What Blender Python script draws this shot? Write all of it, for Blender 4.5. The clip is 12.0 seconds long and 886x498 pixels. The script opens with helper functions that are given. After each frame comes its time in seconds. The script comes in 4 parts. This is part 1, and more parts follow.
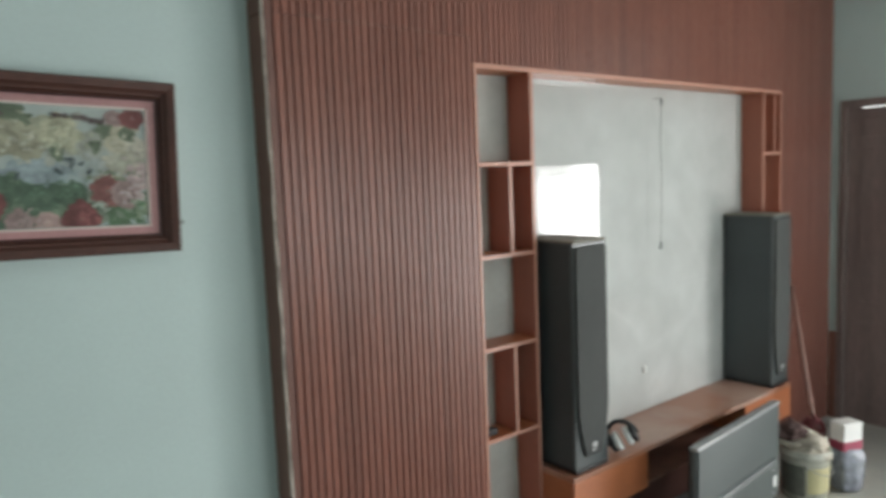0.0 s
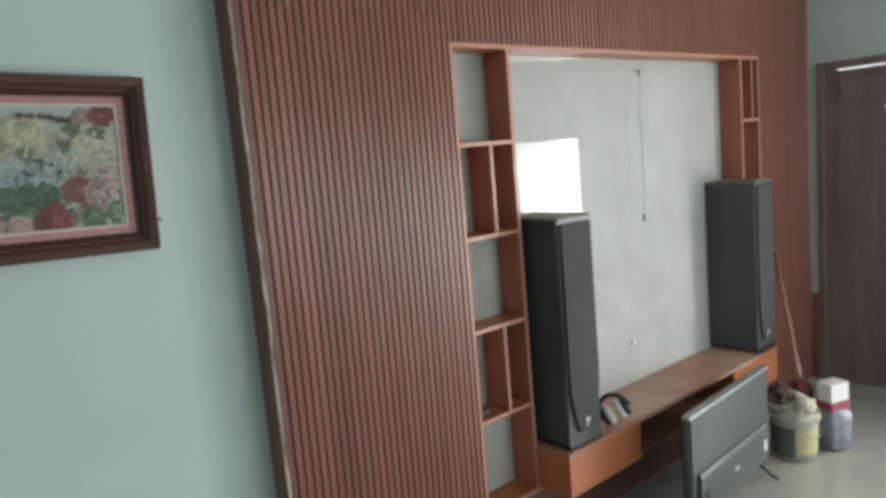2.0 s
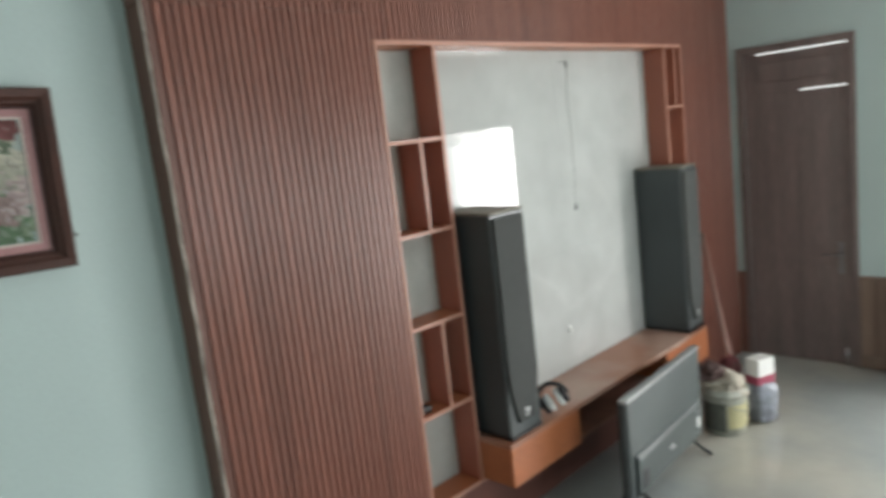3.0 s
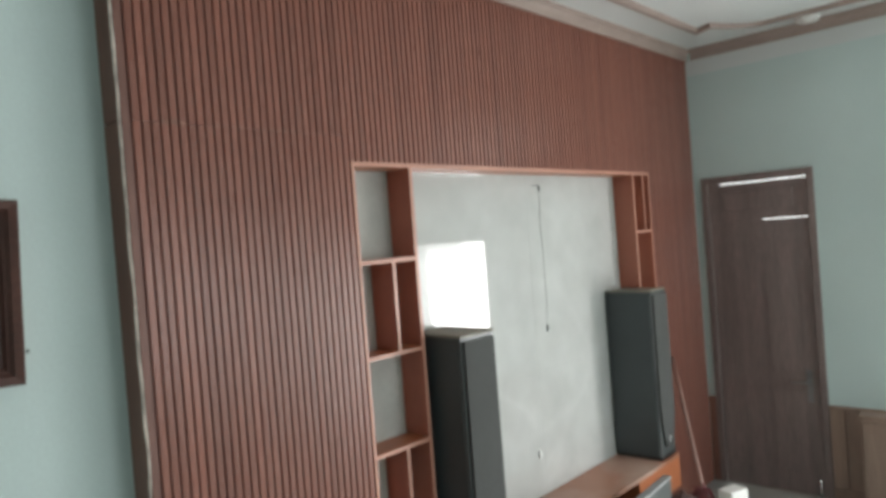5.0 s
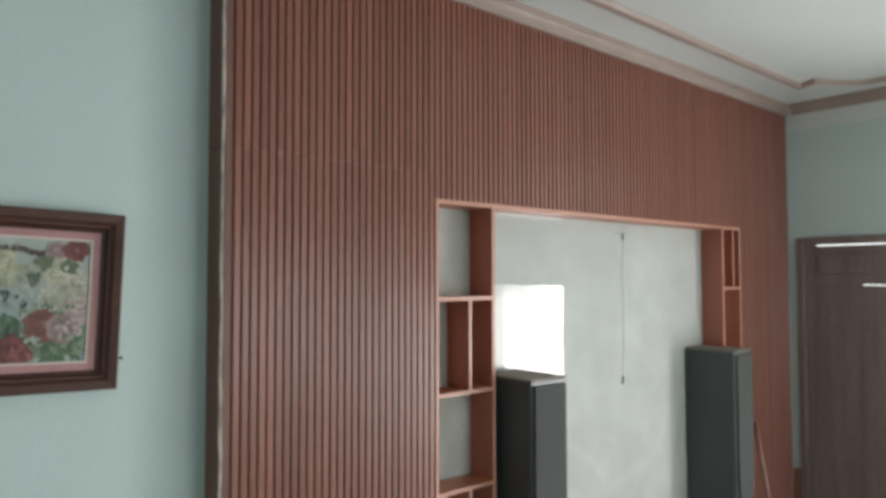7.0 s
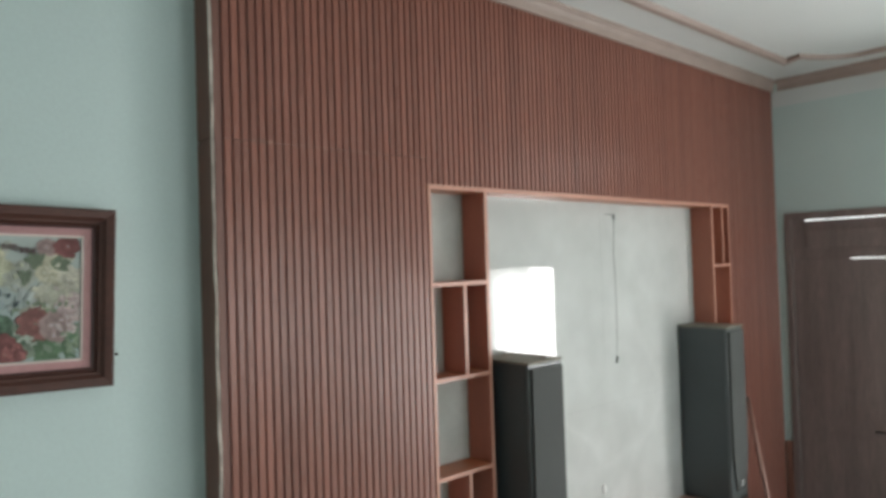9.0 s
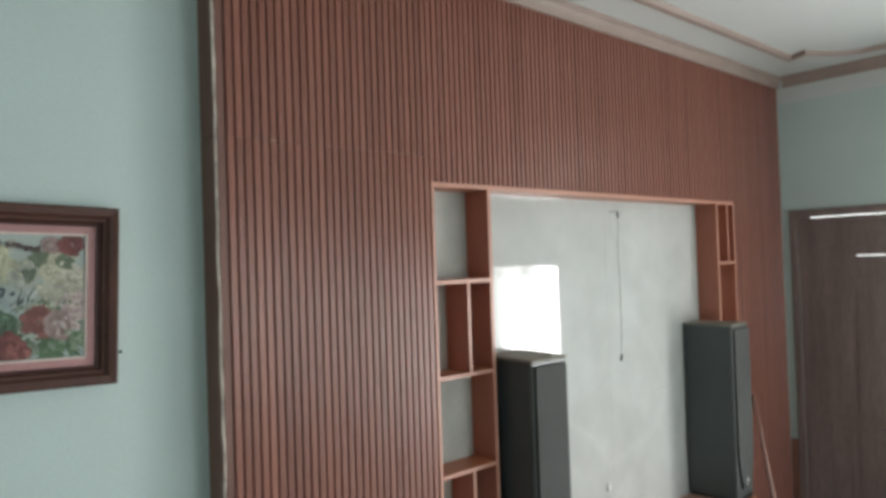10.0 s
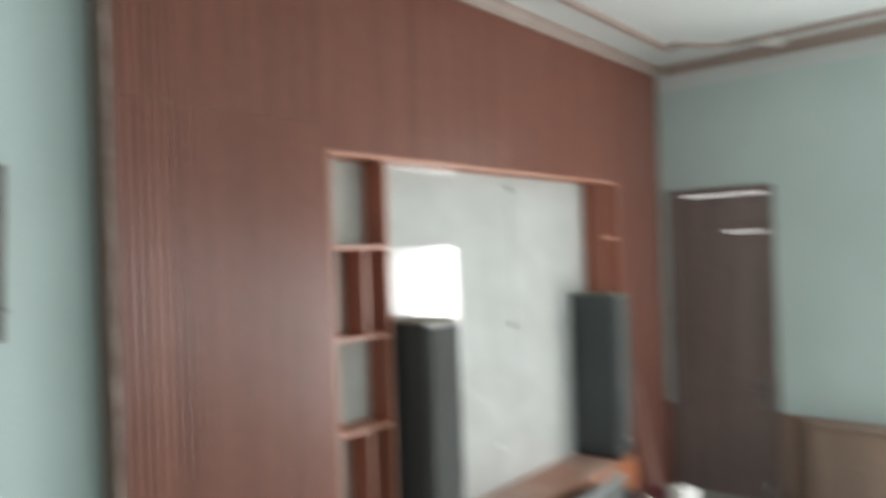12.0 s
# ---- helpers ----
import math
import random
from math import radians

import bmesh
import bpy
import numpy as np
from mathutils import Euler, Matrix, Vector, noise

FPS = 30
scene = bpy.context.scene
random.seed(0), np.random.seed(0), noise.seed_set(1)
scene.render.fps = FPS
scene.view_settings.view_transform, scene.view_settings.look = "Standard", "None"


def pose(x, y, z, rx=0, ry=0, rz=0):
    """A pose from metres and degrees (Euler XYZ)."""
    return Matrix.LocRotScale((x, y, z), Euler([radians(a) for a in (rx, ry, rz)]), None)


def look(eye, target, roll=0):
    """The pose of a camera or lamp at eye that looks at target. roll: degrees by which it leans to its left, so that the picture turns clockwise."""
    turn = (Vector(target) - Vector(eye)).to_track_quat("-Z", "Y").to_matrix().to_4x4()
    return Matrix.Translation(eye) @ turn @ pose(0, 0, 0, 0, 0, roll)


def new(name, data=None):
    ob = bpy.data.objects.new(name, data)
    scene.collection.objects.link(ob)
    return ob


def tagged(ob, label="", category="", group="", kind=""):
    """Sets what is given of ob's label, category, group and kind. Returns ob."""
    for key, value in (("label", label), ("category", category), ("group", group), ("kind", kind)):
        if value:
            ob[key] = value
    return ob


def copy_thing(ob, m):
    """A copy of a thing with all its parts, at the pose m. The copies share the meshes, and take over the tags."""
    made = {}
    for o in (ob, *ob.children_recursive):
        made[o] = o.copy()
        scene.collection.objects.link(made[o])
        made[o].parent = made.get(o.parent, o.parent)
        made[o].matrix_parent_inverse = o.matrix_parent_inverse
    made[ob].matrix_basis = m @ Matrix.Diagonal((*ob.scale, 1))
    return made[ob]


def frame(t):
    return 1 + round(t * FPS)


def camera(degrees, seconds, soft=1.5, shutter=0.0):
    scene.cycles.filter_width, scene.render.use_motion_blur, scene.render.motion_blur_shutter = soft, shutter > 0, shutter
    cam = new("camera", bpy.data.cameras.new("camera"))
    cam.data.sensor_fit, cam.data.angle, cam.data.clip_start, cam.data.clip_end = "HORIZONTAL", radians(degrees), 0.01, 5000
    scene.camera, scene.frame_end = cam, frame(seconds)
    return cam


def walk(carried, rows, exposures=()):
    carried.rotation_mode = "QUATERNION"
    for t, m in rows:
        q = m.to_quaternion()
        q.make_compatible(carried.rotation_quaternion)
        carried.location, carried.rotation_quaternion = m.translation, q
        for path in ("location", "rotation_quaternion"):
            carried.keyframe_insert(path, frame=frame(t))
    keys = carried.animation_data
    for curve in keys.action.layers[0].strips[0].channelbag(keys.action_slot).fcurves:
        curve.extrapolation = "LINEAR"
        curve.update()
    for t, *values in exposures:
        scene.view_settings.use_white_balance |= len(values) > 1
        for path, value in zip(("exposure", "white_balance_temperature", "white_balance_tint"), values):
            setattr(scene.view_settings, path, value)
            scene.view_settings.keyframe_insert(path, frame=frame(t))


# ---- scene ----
cam = camera(64.9, 12.0, soft=3.7, shutter=1.0)
PATH = [
    (0, (-0.008, -2.222, 1.907), (1.226, -0.662, 1.699), -2.3),
    (0.5, (0.013, -2.214, 1.895), (1.305, -0.701, 1.689), -2.9),
    (1, (0.0, -2.196, 1.897), (1.244, -0.644, 1.686), -3.1),
    (1.5, (0.01, -2.185, 1.909), (1.261, -0.649, 1.633), -3.9),
    (2, (0.005, -2.195, 1.917), (1.27, -0.669, 1.65), -5.0),
    (2.5, (0.028, -2.206, 1.947), (1.322, -0.706, 1.675), -6.5),
    (3, (0.047, -2.214, 1.963), (1.424, -0.8, 1.641), -6.7),
    (3.2, (0.055, -2.207, 1.977), (1.471, -0.842, 1.648), -5.6),
    (3.5, (0.067, -2.187, 1.989), (1.533, -0.85, 1.738), -3.4),
    (3.7, (0.065, -2.162, 1.993), (1.541, -0.827, 1.795), -3.0),
    (5.3, (0.079, -2.204, 2.044), (1.543, -0.842, 2.062), -4.8),
    (5.5, (0.079, -2.211, 2.052), (1.513, -0.817, 2.088), -5.8),
    (6, (0.079, -2.206, 2.05), (1.48, -0.779, 2.092), -4.2),
    (6.5, (0.072, -2.199, 2.039), (1.421, -0.724, 2.114), -0.4),
    (7, (0.068, -2.204, 2.038), (1.38, -0.697, 2.121), -0.1),
    (7.2, (0.071, -2.218, 2.012), (1.395, -0.723, 2.127), -0.6),
    (8.8, (0.056, -2.184, 2.034), (1.402, -0.706, 2.101), -1.6),
    (9, (0.054, -2.178, 2.04), (1.395, -0.694, 2.08), -1.8),
    (9.5, (0.062, -2.187, 2.045), (1.393, -0.695, 2.075), -2.2),
    (10, (0.061, -2.183, 2.037), (1.39, -0.689, 2.073), -1.9),
    (10.5, (0.058, -2.183, 2.031), (1.394, -0.695, 2.075), -1.5),
    (11, (0.049, -2.194, 2.024), (1.365, -0.688, 2.052), -1.7),
    (11.5, (0.055, -2.203, 1.986), (1.441, -0.762, 2.05), -1.1),
    (11.8, (0.031, -2.268, 1.958), (1.434, -0.843, 2.018), -1.8),
    (12, (0.003, -2.288, 1.927), (1.523, -0.988, 1.929), -2.0),
]
walk(cam, [(t, look(eye, target, roll)) for t, eye, target, roll in PATH],
     [(0, 0.0), (2.5, 0.02), (3.5, 0.12), (5.5, 0.1), (7, 0.05), (11, 0.06), (11.6, 0.1), (12, 0.26)])

LAMP_NEAR, LAMP_FAR, FILL_WEST, FILL_SOUTH = 89, 64, 10, 48
MOP_A, MOP_B = (4.075, -0.49, 0.26), (4.75, -0.017, 1.06)

# ---- world, sun-less sky, the openings' daylight and two added fill lamps ----
world = bpy.data.worlds.new("world")
scene.world = world
world.use_nodes = True
wn = world.node_tree.nodes
sky = wn.new("ShaderNodeTexSky")
sky.sky_type = "NISHITA"
sky.sun_disc = False
sky.sun_elevation = radians(50)
sky.sun_rotation = radians(120)
wn["Background"].inputs[1].default_value = 0.1
world.node_tree.links.new(sky.outputs[0], wn["Background"].inputs[0])


def area_lamp(name, place, target, wide, high, watts, colour):
    data = bpy.data.lights.new(name, "AREA")
    data.shape, data.size, data.size_y = "RECTANGLE", wide, high
    data.energy, data.color = watts, colour
    ob = new(name, data)
    ob.matrix_world = look(place, target)
    return ob


# room: x 0 is beside the picture, the slatted panel's face is y 0
XE = 5.388          # east wall
YN = 0.11           # green wall beside the panel
CEIL = 3.318
X0, X1 = 1.02, 5.388     # slatted panel
NX0, NX1 = 1.943, 4.607  # niche in the panel
NZ0, NZ1 = 0.31, 2.35
BACK = 0.14
PTOP = 3.236
DW0, DW1, DWZ = -4.7, -1.857, 1.98   # open doorway in the east wall
XW, YS = -2.6, -5.2

# brightest where the doorway looks out on the sunlit yard, dimmer beyond
DWM = -2.82
area_lamp("doorway_light", (XE + 0.17, (DWM + DW1) / 2, DWZ / 2 + 0.02), (0, (DWM + DW1) / 2, DWZ / 2 + 0.02), DW1 - DWM - 0.01, DWZ - 0.06, LAMP_NEAR, (0.98, 0.98, 0.97))
area_lamp("doorway_light", (XE + 0.17, (DW0 + DWM) / 2, DWZ / 2 + 0.02), (0, (DW0 + DWM) / 2, DWZ / 2 + 0.02), DWM - DW0 - 0.01, DWZ - 0.06, LAMP_FAR, (0.98, 0.98, 0.97))
area_lamp("transom_light", (XE + 0.17, -2.25, 2.895), (0, -2.25, 2.895), 0.74, 0.2, 5.5, (0.98, 0.98, 0.97))
# unseen west fill lamp, added to lift surfaces that face west
area_lamp("west_fill_lamp", (XW - 0.14, -3.4, 1.2), (0, -3.4, 1.2), 2.3, 1.4, FILL_WEST, (0.88, 0.95, 0.99))
# unseen south fill lamp, added to brighten the east wall and panel
area_lamp("south_fill_lamp", (3.6, YS - 0.14, 1.5), (3.6, 0, 1.5), 1.9, 1.5, FILL_SOUTH, (0.93, 0.97, 0.99))


# ---- materials ----
def mat(name, colour, rough=0.5, metal=0.0, big=0.0, fine=0.0, bump=0.0, big_scale=2.0, fine_scale=60.0, stretch=(1, 1, 1), rand=0.0, ior=1.5,
        stain=None, stain_amount=0.0, vein=None):
    m = bpy.data.materials.new(name)
    m.use_nodes = True
    nt = m.node_tree
    b = nt.nodes["Principled BSDF"]
    b.inputs["Roughness"].default_value = rough
    b.inputs["Metallic"].default_value = metal
    b.inputs["IOR"].default_value = ior
    co = nt.nodes.new("ShaderNodeTexCoord")
    mp = nt.nodes.new("ShaderNodeMapping")
    mp.inputs["Scale"].default_value = stretch
    nt.links.new(co.outputs["Object"], mp.inputs[0])
    if rand:
        info = nt.nodes.new("ShaderNodeObjectInfo")
        shift = nt.nodes.new("ShaderNodeVectorMath")
        shift.operation = "SCALE"
        shift.inputs[0].default_value = (31.0, 17.0, 53.0)
        nt.links.new(info.outputs["Random"], shift.inputs["Scale"])
        nt.links.new(shift.outputs[0], mp.inputs["Location"])
    base = nt.nodes.new("ShaderNodeRGB")
    base.outputs[0].default_value = (*colour, 1)
    out = base.outputs[0]
    fac = None

    def vary(scale, amount, detail):
        n = nt.nodes.new("ShaderNodeTexNoise")
        n.inputs["Scale"].default_value = scale
        n.inputs["Detail"].default_value = detail
        nt.links.new(mp.outputs[0], n.inputs["Vector"])
        mr = nt.nodes.new("ShaderNodeMapRange")
        mr.inputs["From Min"].default_value, mr.inputs["From Max"].default_value = 0.3, 0.7
        mr.inputs["To Min"].default_value, mr.inputs["To Max"].default_value = 1 - amount, 1 + amount
        nt.links.new(n.outputs[0], mr.inputs["Value"])
        return n, mr.outputs[0]

    def times(a, f):
        v = nt.nodes.new("ShaderNodeVectorMath")
        v.operation = "SCALE"
        nt.links.new(a, v.inputs[0])
        nt.links.new(f, v.inputs["Scale"])
        return v.outputs[0]

    if stain:
        n = nt.nodes.new("ShaderNodeTexNoise")
        n.inputs["Scale"].default_value, n.inputs["Detail"].default_value = big_scale * 0.7, 6
        nt.links.new(mp.outputs[0], n.inputs["Vector"])
        mr = nt.nodes.new("ShaderNodeMapRange")
        mr.inputs["From Min"].default_value, mr.inputs["From Max"].default_value = 0.45, 0.75
        mr.inputs["To Max"].default_value = stain_amount
        nt.links.new(n.outputs[0], mr.inputs["Value"])
        mx = nt.nodes.new("ShaderNodeMix")
        mx.data_type = "RGBA"
        nt.links.new(mr.outputs[0], mx.inputs["Factor"])
        nt.links.new(out, mx.inputs["A"])
        mx.inputs["B"].default_value = (*stain, 1)
        out = mx.outputs["Result"]
    if vein:
        n = nt.nodes.new("ShaderNodeTexNoise")
        n.inputs["Scale"].default_value, n.inputs["Detail"].default_value, n.inputs["Distortion"].default_value = 0.8, 2, 0.5
        nt.links.new(mp.outputs[0], n.inputs["Vector"])
        d = nt.nodes.new("ShaderNodeMath")
        d.operation = "SUBTRACT"
        d.inputs[1].default_value = 0.5
        nt.links.new(n.outputs[0], d.inputs[0])
        ab = nt.nodes.new("ShaderNodeMath")
        ab.operation = "ABSOLUTE"
        nt.links.new(d.outputs[0], ab.inputs[0])
        mr = nt.nodes.new("ShaderNodeMapRange")
        mr.inputs["From Min"].default_value, mr.inputs["From Max"].default_value = 0.0, 0.02
        mr.inputs["To Min"].default_value, mr.inputs["To Max"].default_value = 0.13, 0.0
        nt.links.new(ab.outputs[0], mr.inputs["Value"])
        mx = nt.nodes.new("ShaderNodeMix")
        mx.data_type = "RGBA"
        nt.links.new(mr.outputs[0], mx.inputs["Factor"])
        nt.links.new(out, mx.inputs["A"])
        mx.inputs["B"].default_value = (*vein, 1)
        out = mx.outputs["Result"]
    if big:
        _, f = vary(big_scale, big, 4)
        out = times(out, f)
    n2 = None
    if fine or bump:
        n2, f = vary(fine_scale, fine, 5)
        if fine:
            out = times(out, f)
        rr = nt.nodes.new("ShaderNodeMapRange")
        rr.inputs["To Min"].default_value, rr.inputs["To Max"].default_value = max(0.02, rough - 0.08), min(1, rough + 0.08)
        nt.links.new(n2.outputs[0], rr.inputs["Value"])
        nt.links.new(rr.outputs[0], b.inputs["Roughness"])
    if rand:
        oi = nt.nodes.new("ShaderNodeObjectInfo")
        mr = nt.nodes.new("ShaderNodeMapRange")
        mr.inputs["To Min"].default_value, mr.inputs["To Max"].default_value = 1 - rand, 1 + rand
        nt.links.new(oi.outputs["Random"], mr.inputs["Value"])
        out = times(out, mr.outputs[0])
    nt.links.new(out, b.inputs["Base Color"])
    if bump and n2:
        bp = nt.nodes.new("ShaderNodeBump")
        bp.inputs["Strength"].default_value = bump
        bp.inputs["Distance"].default_value = 0.004
        nt.links.new(n2.outputs[0], bp.inputs["Height"])
        nt.links.new(bp.outputs[0], b.inputs["Normal"])
    return m


def glow(name, colour, strength):
    m = bpy.data.materials.new(name)
    m.use_nodes = True
    b = m.node_tree.nodes["Principled BSDF"]
    b.inputs["Base Color"].default_value = (*colour, 1)
    b.inputs["Emission Color"].default_value = (*colour, 1)
    b.inputs["Emission Strength"].default_value = strength
    return m


GREEN = mat("green_wall_paint", (0.53, 0.632, 0.612), 0.55, big=0.04, fine=0.03, bump=0.12, big_scale=1.3, fine_scale=90)
WHITE = mat("white_ceiling_paint", (0.62, 0.645, 0.635), 0.7, big=0.04, fine=0.02, bump=0.08, big_scale=1.1, fine_scale=70)
CORNICE = mat("rose_beige_moulding", (0.35, 0.27, 0.235), 0.5, big=0.08, fine=0.06, bump=0.1, big_scale=6)
SLAT = mat("brown_slat_laminate", (0.232, 0.089, 0.063), 0.30, big=0.12, fine=0.12, bump=0.12, big_scale=1.4, fine_scale=40, stretch=(6, 6, 0.5), rand=0.09)
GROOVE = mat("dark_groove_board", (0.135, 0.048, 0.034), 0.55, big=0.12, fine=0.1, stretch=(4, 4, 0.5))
EDGE = mat("dark_brown_edge_board", (0.185, 0.088, 0.062), 0.5, big=0.2, fine=0.15, bump=0.15, stretch=(5, 5, 0.4), fine_scale=30)
FILLER = mat("pale_filler", (0.70, 0.60, 0.53), 0.7, big=0.45, fine=0.2, bump=0.4, big_scale=9)
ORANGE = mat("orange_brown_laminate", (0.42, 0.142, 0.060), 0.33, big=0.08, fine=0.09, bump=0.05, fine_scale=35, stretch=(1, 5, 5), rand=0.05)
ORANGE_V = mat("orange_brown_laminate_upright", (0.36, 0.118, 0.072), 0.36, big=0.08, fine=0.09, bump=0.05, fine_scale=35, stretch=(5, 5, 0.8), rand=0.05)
DUSTY = mat("dusty_bench_laminate", (0.37, 0.165, 0.10), 0.32, big=0.08, fine=0.05, big_scale=3, fine_scale=40,
            stain=(0.50, 0.38, 0.32), stain_amount=0.85)
CEMENT = mat("polished_grey_wall_slab", (0.53, 0.54, 0.52), 0.03, big=0.07, big_scale=4.5, ior=1.6,
             stain=(0.61, 0.62, 0.605), stain_amount=0.6, vein=(0.76, 0.76, 0.74))
CEMENT_MATT = mat("matt_grey_wall_slab", (0.52, 0.525, 0.49), 0.65, big=0.10, fine=0.04, big_scale=4, fine_scale=40,
                  stain=(0.62, 0.62, 0.59), stain_amount=0.5)
FLOOR = mat("dusty_grey_floor_tile", (0.33, 0.35, 0.34), 0.22, big=0.08, fine=0.03, big_scale=1.1, fine_scale=9,
            stain=(0.54, 0.50, 0.41), stain_amount=0.95)
DOORWOOD = mat("dark_brown_door_wood", (0.205, 0.155, 0.143), 0.36, big=0.16, fine=0.16, bump=0.15, fine_scale=25, stretch=(6, 6, 0.5))
WAINS = mat("brown_wainscot_wood", (0.28, 0.19, 0.145), 0.4, big=0.12, fine=0.12, bump=0.15, fine_scale=25, stretch=(6, 6, 0.5), rand=0.12)
CHROME = mat("dull_steel", (0.30, 0.29, 0.28), 0.45, 0.9)
BRIGHT = mat("polished_steel", (0.85, 0.86, 0.88), 0.22, 0.85)
SPK = mat("charcoal_speaker_vinyl", (0.055, 0.066, 0.069), 0.42, big=0.15, fine=0.2, bump=0.2, fine_scale=120)
GRILLE = mat("black_grille_cloth", (0.062, 0.065, 0.062), 0.85, big=0.1, fine=0.35, bump=0.5, fine_scale=400)
BAFFLE = mat("grey_speaker_baffle", (0.075, 0.085, 0.085), 0.32, fine=0.1)
DUST = mat("dusty_speaker_top", (0.20, 0.185, 0.15), 0.6, big=0.25, fine=0.2, big_scale=8)
SILVER = mat("silver_badge", (0.5, 0.5, 0.5), 0.35, 0.5)
TVGREY = mat("grey_tv_back_plastic", (0.062, 0.076, 0.074), 0.42, big=0.1, fine=0.12, bump=0.2, fine_scale=200,
             stain=(0.105, 0.125, 0.12), stain_amount=0.6)
TVRIM = mat("pale_tv_rim", (0.36, 0.37, 0.37), 0.35, 0.3, fine=0.1)
BLACK = mat("black_plastic", (0.015, 0.015, 0.016), 0.35, fine=0.1)
MAHOG = mat("mahogany_frame", (0.078, 0.029, 0.020), 0.5, big=0.15, fine=0.2, bump=0.12, fine_scale=30, stretch=(1, 4, 4))
MAHOG_D = mat("dark_mahogany_rebate", (0.05, 0.014, 0.012), 0.4, fine=0.2)
PINK = mat("pink_mat_board", (0.44, 0.235, 0.235), 0.7, big=0.06, fine=0.06)
CREAM = mat("cream_mat_edge", (0.72, 0.60, 0.55), 0.7, fine=0.05)
CANVAS = mat("pale_canvas", (0.38, 0.43, 0.405), 0.8, big=0.10, fine=0.08, bump=0.3, big_scale=6, fine_scale=300,
             stain=(0.34, 0.45, 0.47), stain_amount=0.7)
BUCKET = mat("grimy_white_bucket_plastic", (0.42, 0.42, 0.36), 0.45, big=0.2, fine=0.12, big_scale=7, stain=(0.16, 0.15, 0.11), stain_amount=0.8)
LABEL = mat("yellow_bucket_label", (0.52, 0.48, 0.27), 0.5, big=0.12, fine=0.08, big_scale=9)
BUCKET_SHADE = mat("bucket_shade_green_grey", (0.12, 0.125, 0.105), 0.5, big=0.2, fine=0.2)
RAG = mat("cream_rag_cloth", (0.50, 0.45, 0.37), 0.9, big=0.2, fine=0.2, bump=0.5, big_scale=12)
BROWNBAG = mat("dark_brown_cloth", (0.075, 0.04, 0.035), 0.8, big=0.2, fine=0.25, bump=0.4, big_scale=14)
MAROON = mat("maroon_cloth", (0.15, 0.035, 0.04), 0.8, big=0.2, fine=0.3, bump=0.4)
PACKWHITE = mat("white_carton", (0.74, 0.73, 0.70), 0.6, big=0.06, fine=0.05)
PACKRED = mat("crimson_band", (0.32, 0.05, 0.09), 0.5, fine=0.1)
FILM = mat("blue_grey_plastic_film", (0.22, 0.235, 0.27), 0.25, big=0.35, fine=0.2, bump=0.5, big_scale=9, fine_scale=30,
           stain=(0.07, 0.065, 0.085), stain_amount=0.8)
STICK = mat("worn_reddish_broomstick", (0.30, 0.17, 0.14), 0.5, big=0.2, fine=0.2, big_scale=8)
WIRE = mat("grey_wire", (0.20, 0.20, 0.18), 0.5)
PLUG = mat("black_plug", (0.02, 0.02, 0.02), 0.4)
PLASTER = mat("white_plastic", (0.78, 0.78, 0.75), 0.4)
PALEGREY = mat("pale_grey_cushion", (0.80, 0.80, 0.78), 0.6, fine=0.1)
OUTSIDE = glow("bright_daylight", (1.0, 0.99, 0.96), 1.3)
SMEAR = mat("dusty_smear", (0.26, 0.135, 0.105), 0.85, big=0.3, fine=0.2, big_scale=20)
STRIP = mat("greyish_brown_edge_strip", (0.165, 0.073, 0.055), 0.5, big=0.25, fine=0.12, bump=0.1, stretch=(5, 5, 0.4), fine_scale=30)
BAND = mat("pale_edge_band", (0.52, 0.26, 0.19), 0.35, big=0.08, fine=0.08)
WIN = mat("white_window_metal", (0.6, 0.6, 0.58), 0.4)


# ---- mesh helpers ----
def link(name, bm, material, parent=None, label="", smooth=False):
    me = bpy.data.meshes.new(name)
    bm.to_mesh(me)
    bm.free()
    me.materials.append(material)
    if smooth:
        for p in me.polygons:
            p.use_smooth = True
    ob = new(name, me)
    if parent:
        ob.parent = parent
    if label:
        ob["label"] = label
    return ob


def part(name, bm, material, parent, label="", smooth=False):
    return link(name, bm, material, parent, label, smooth)


def thing(name, place, label, category, group="", rz=0.0):
    ob = new(name)
    ob.matrix_world = pose(*place, 0, 0, rz)
    return tagged(ob, label, category, group)


def block(a, b, bevel=0.0, segments=2, into=None):
    bm = bmesh.new()
    bmesh.ops.create_cube(bm, size=1)
    for v in bm.verts:
        v.co = Vector([a[i] if v.co[i] < 0 else b[i] for i in range(3)])
    if bevel:
        bmesh.ops.bevel(bm, geom=bm.edges[:], offset=bevel, segments=segments, affect="EDGES", profile=0.5)
    bmesh.ops.recalc_face_normals(bm, faces=bm.faces[:])
    if into is not None:
        me = bpy.data.meshes.new("tmp")
        bm.to_mesh(me)
        bm.free()
        into.from_mesh(me)
        bpy.data.meshes.remove(me)
        return into
    return bm


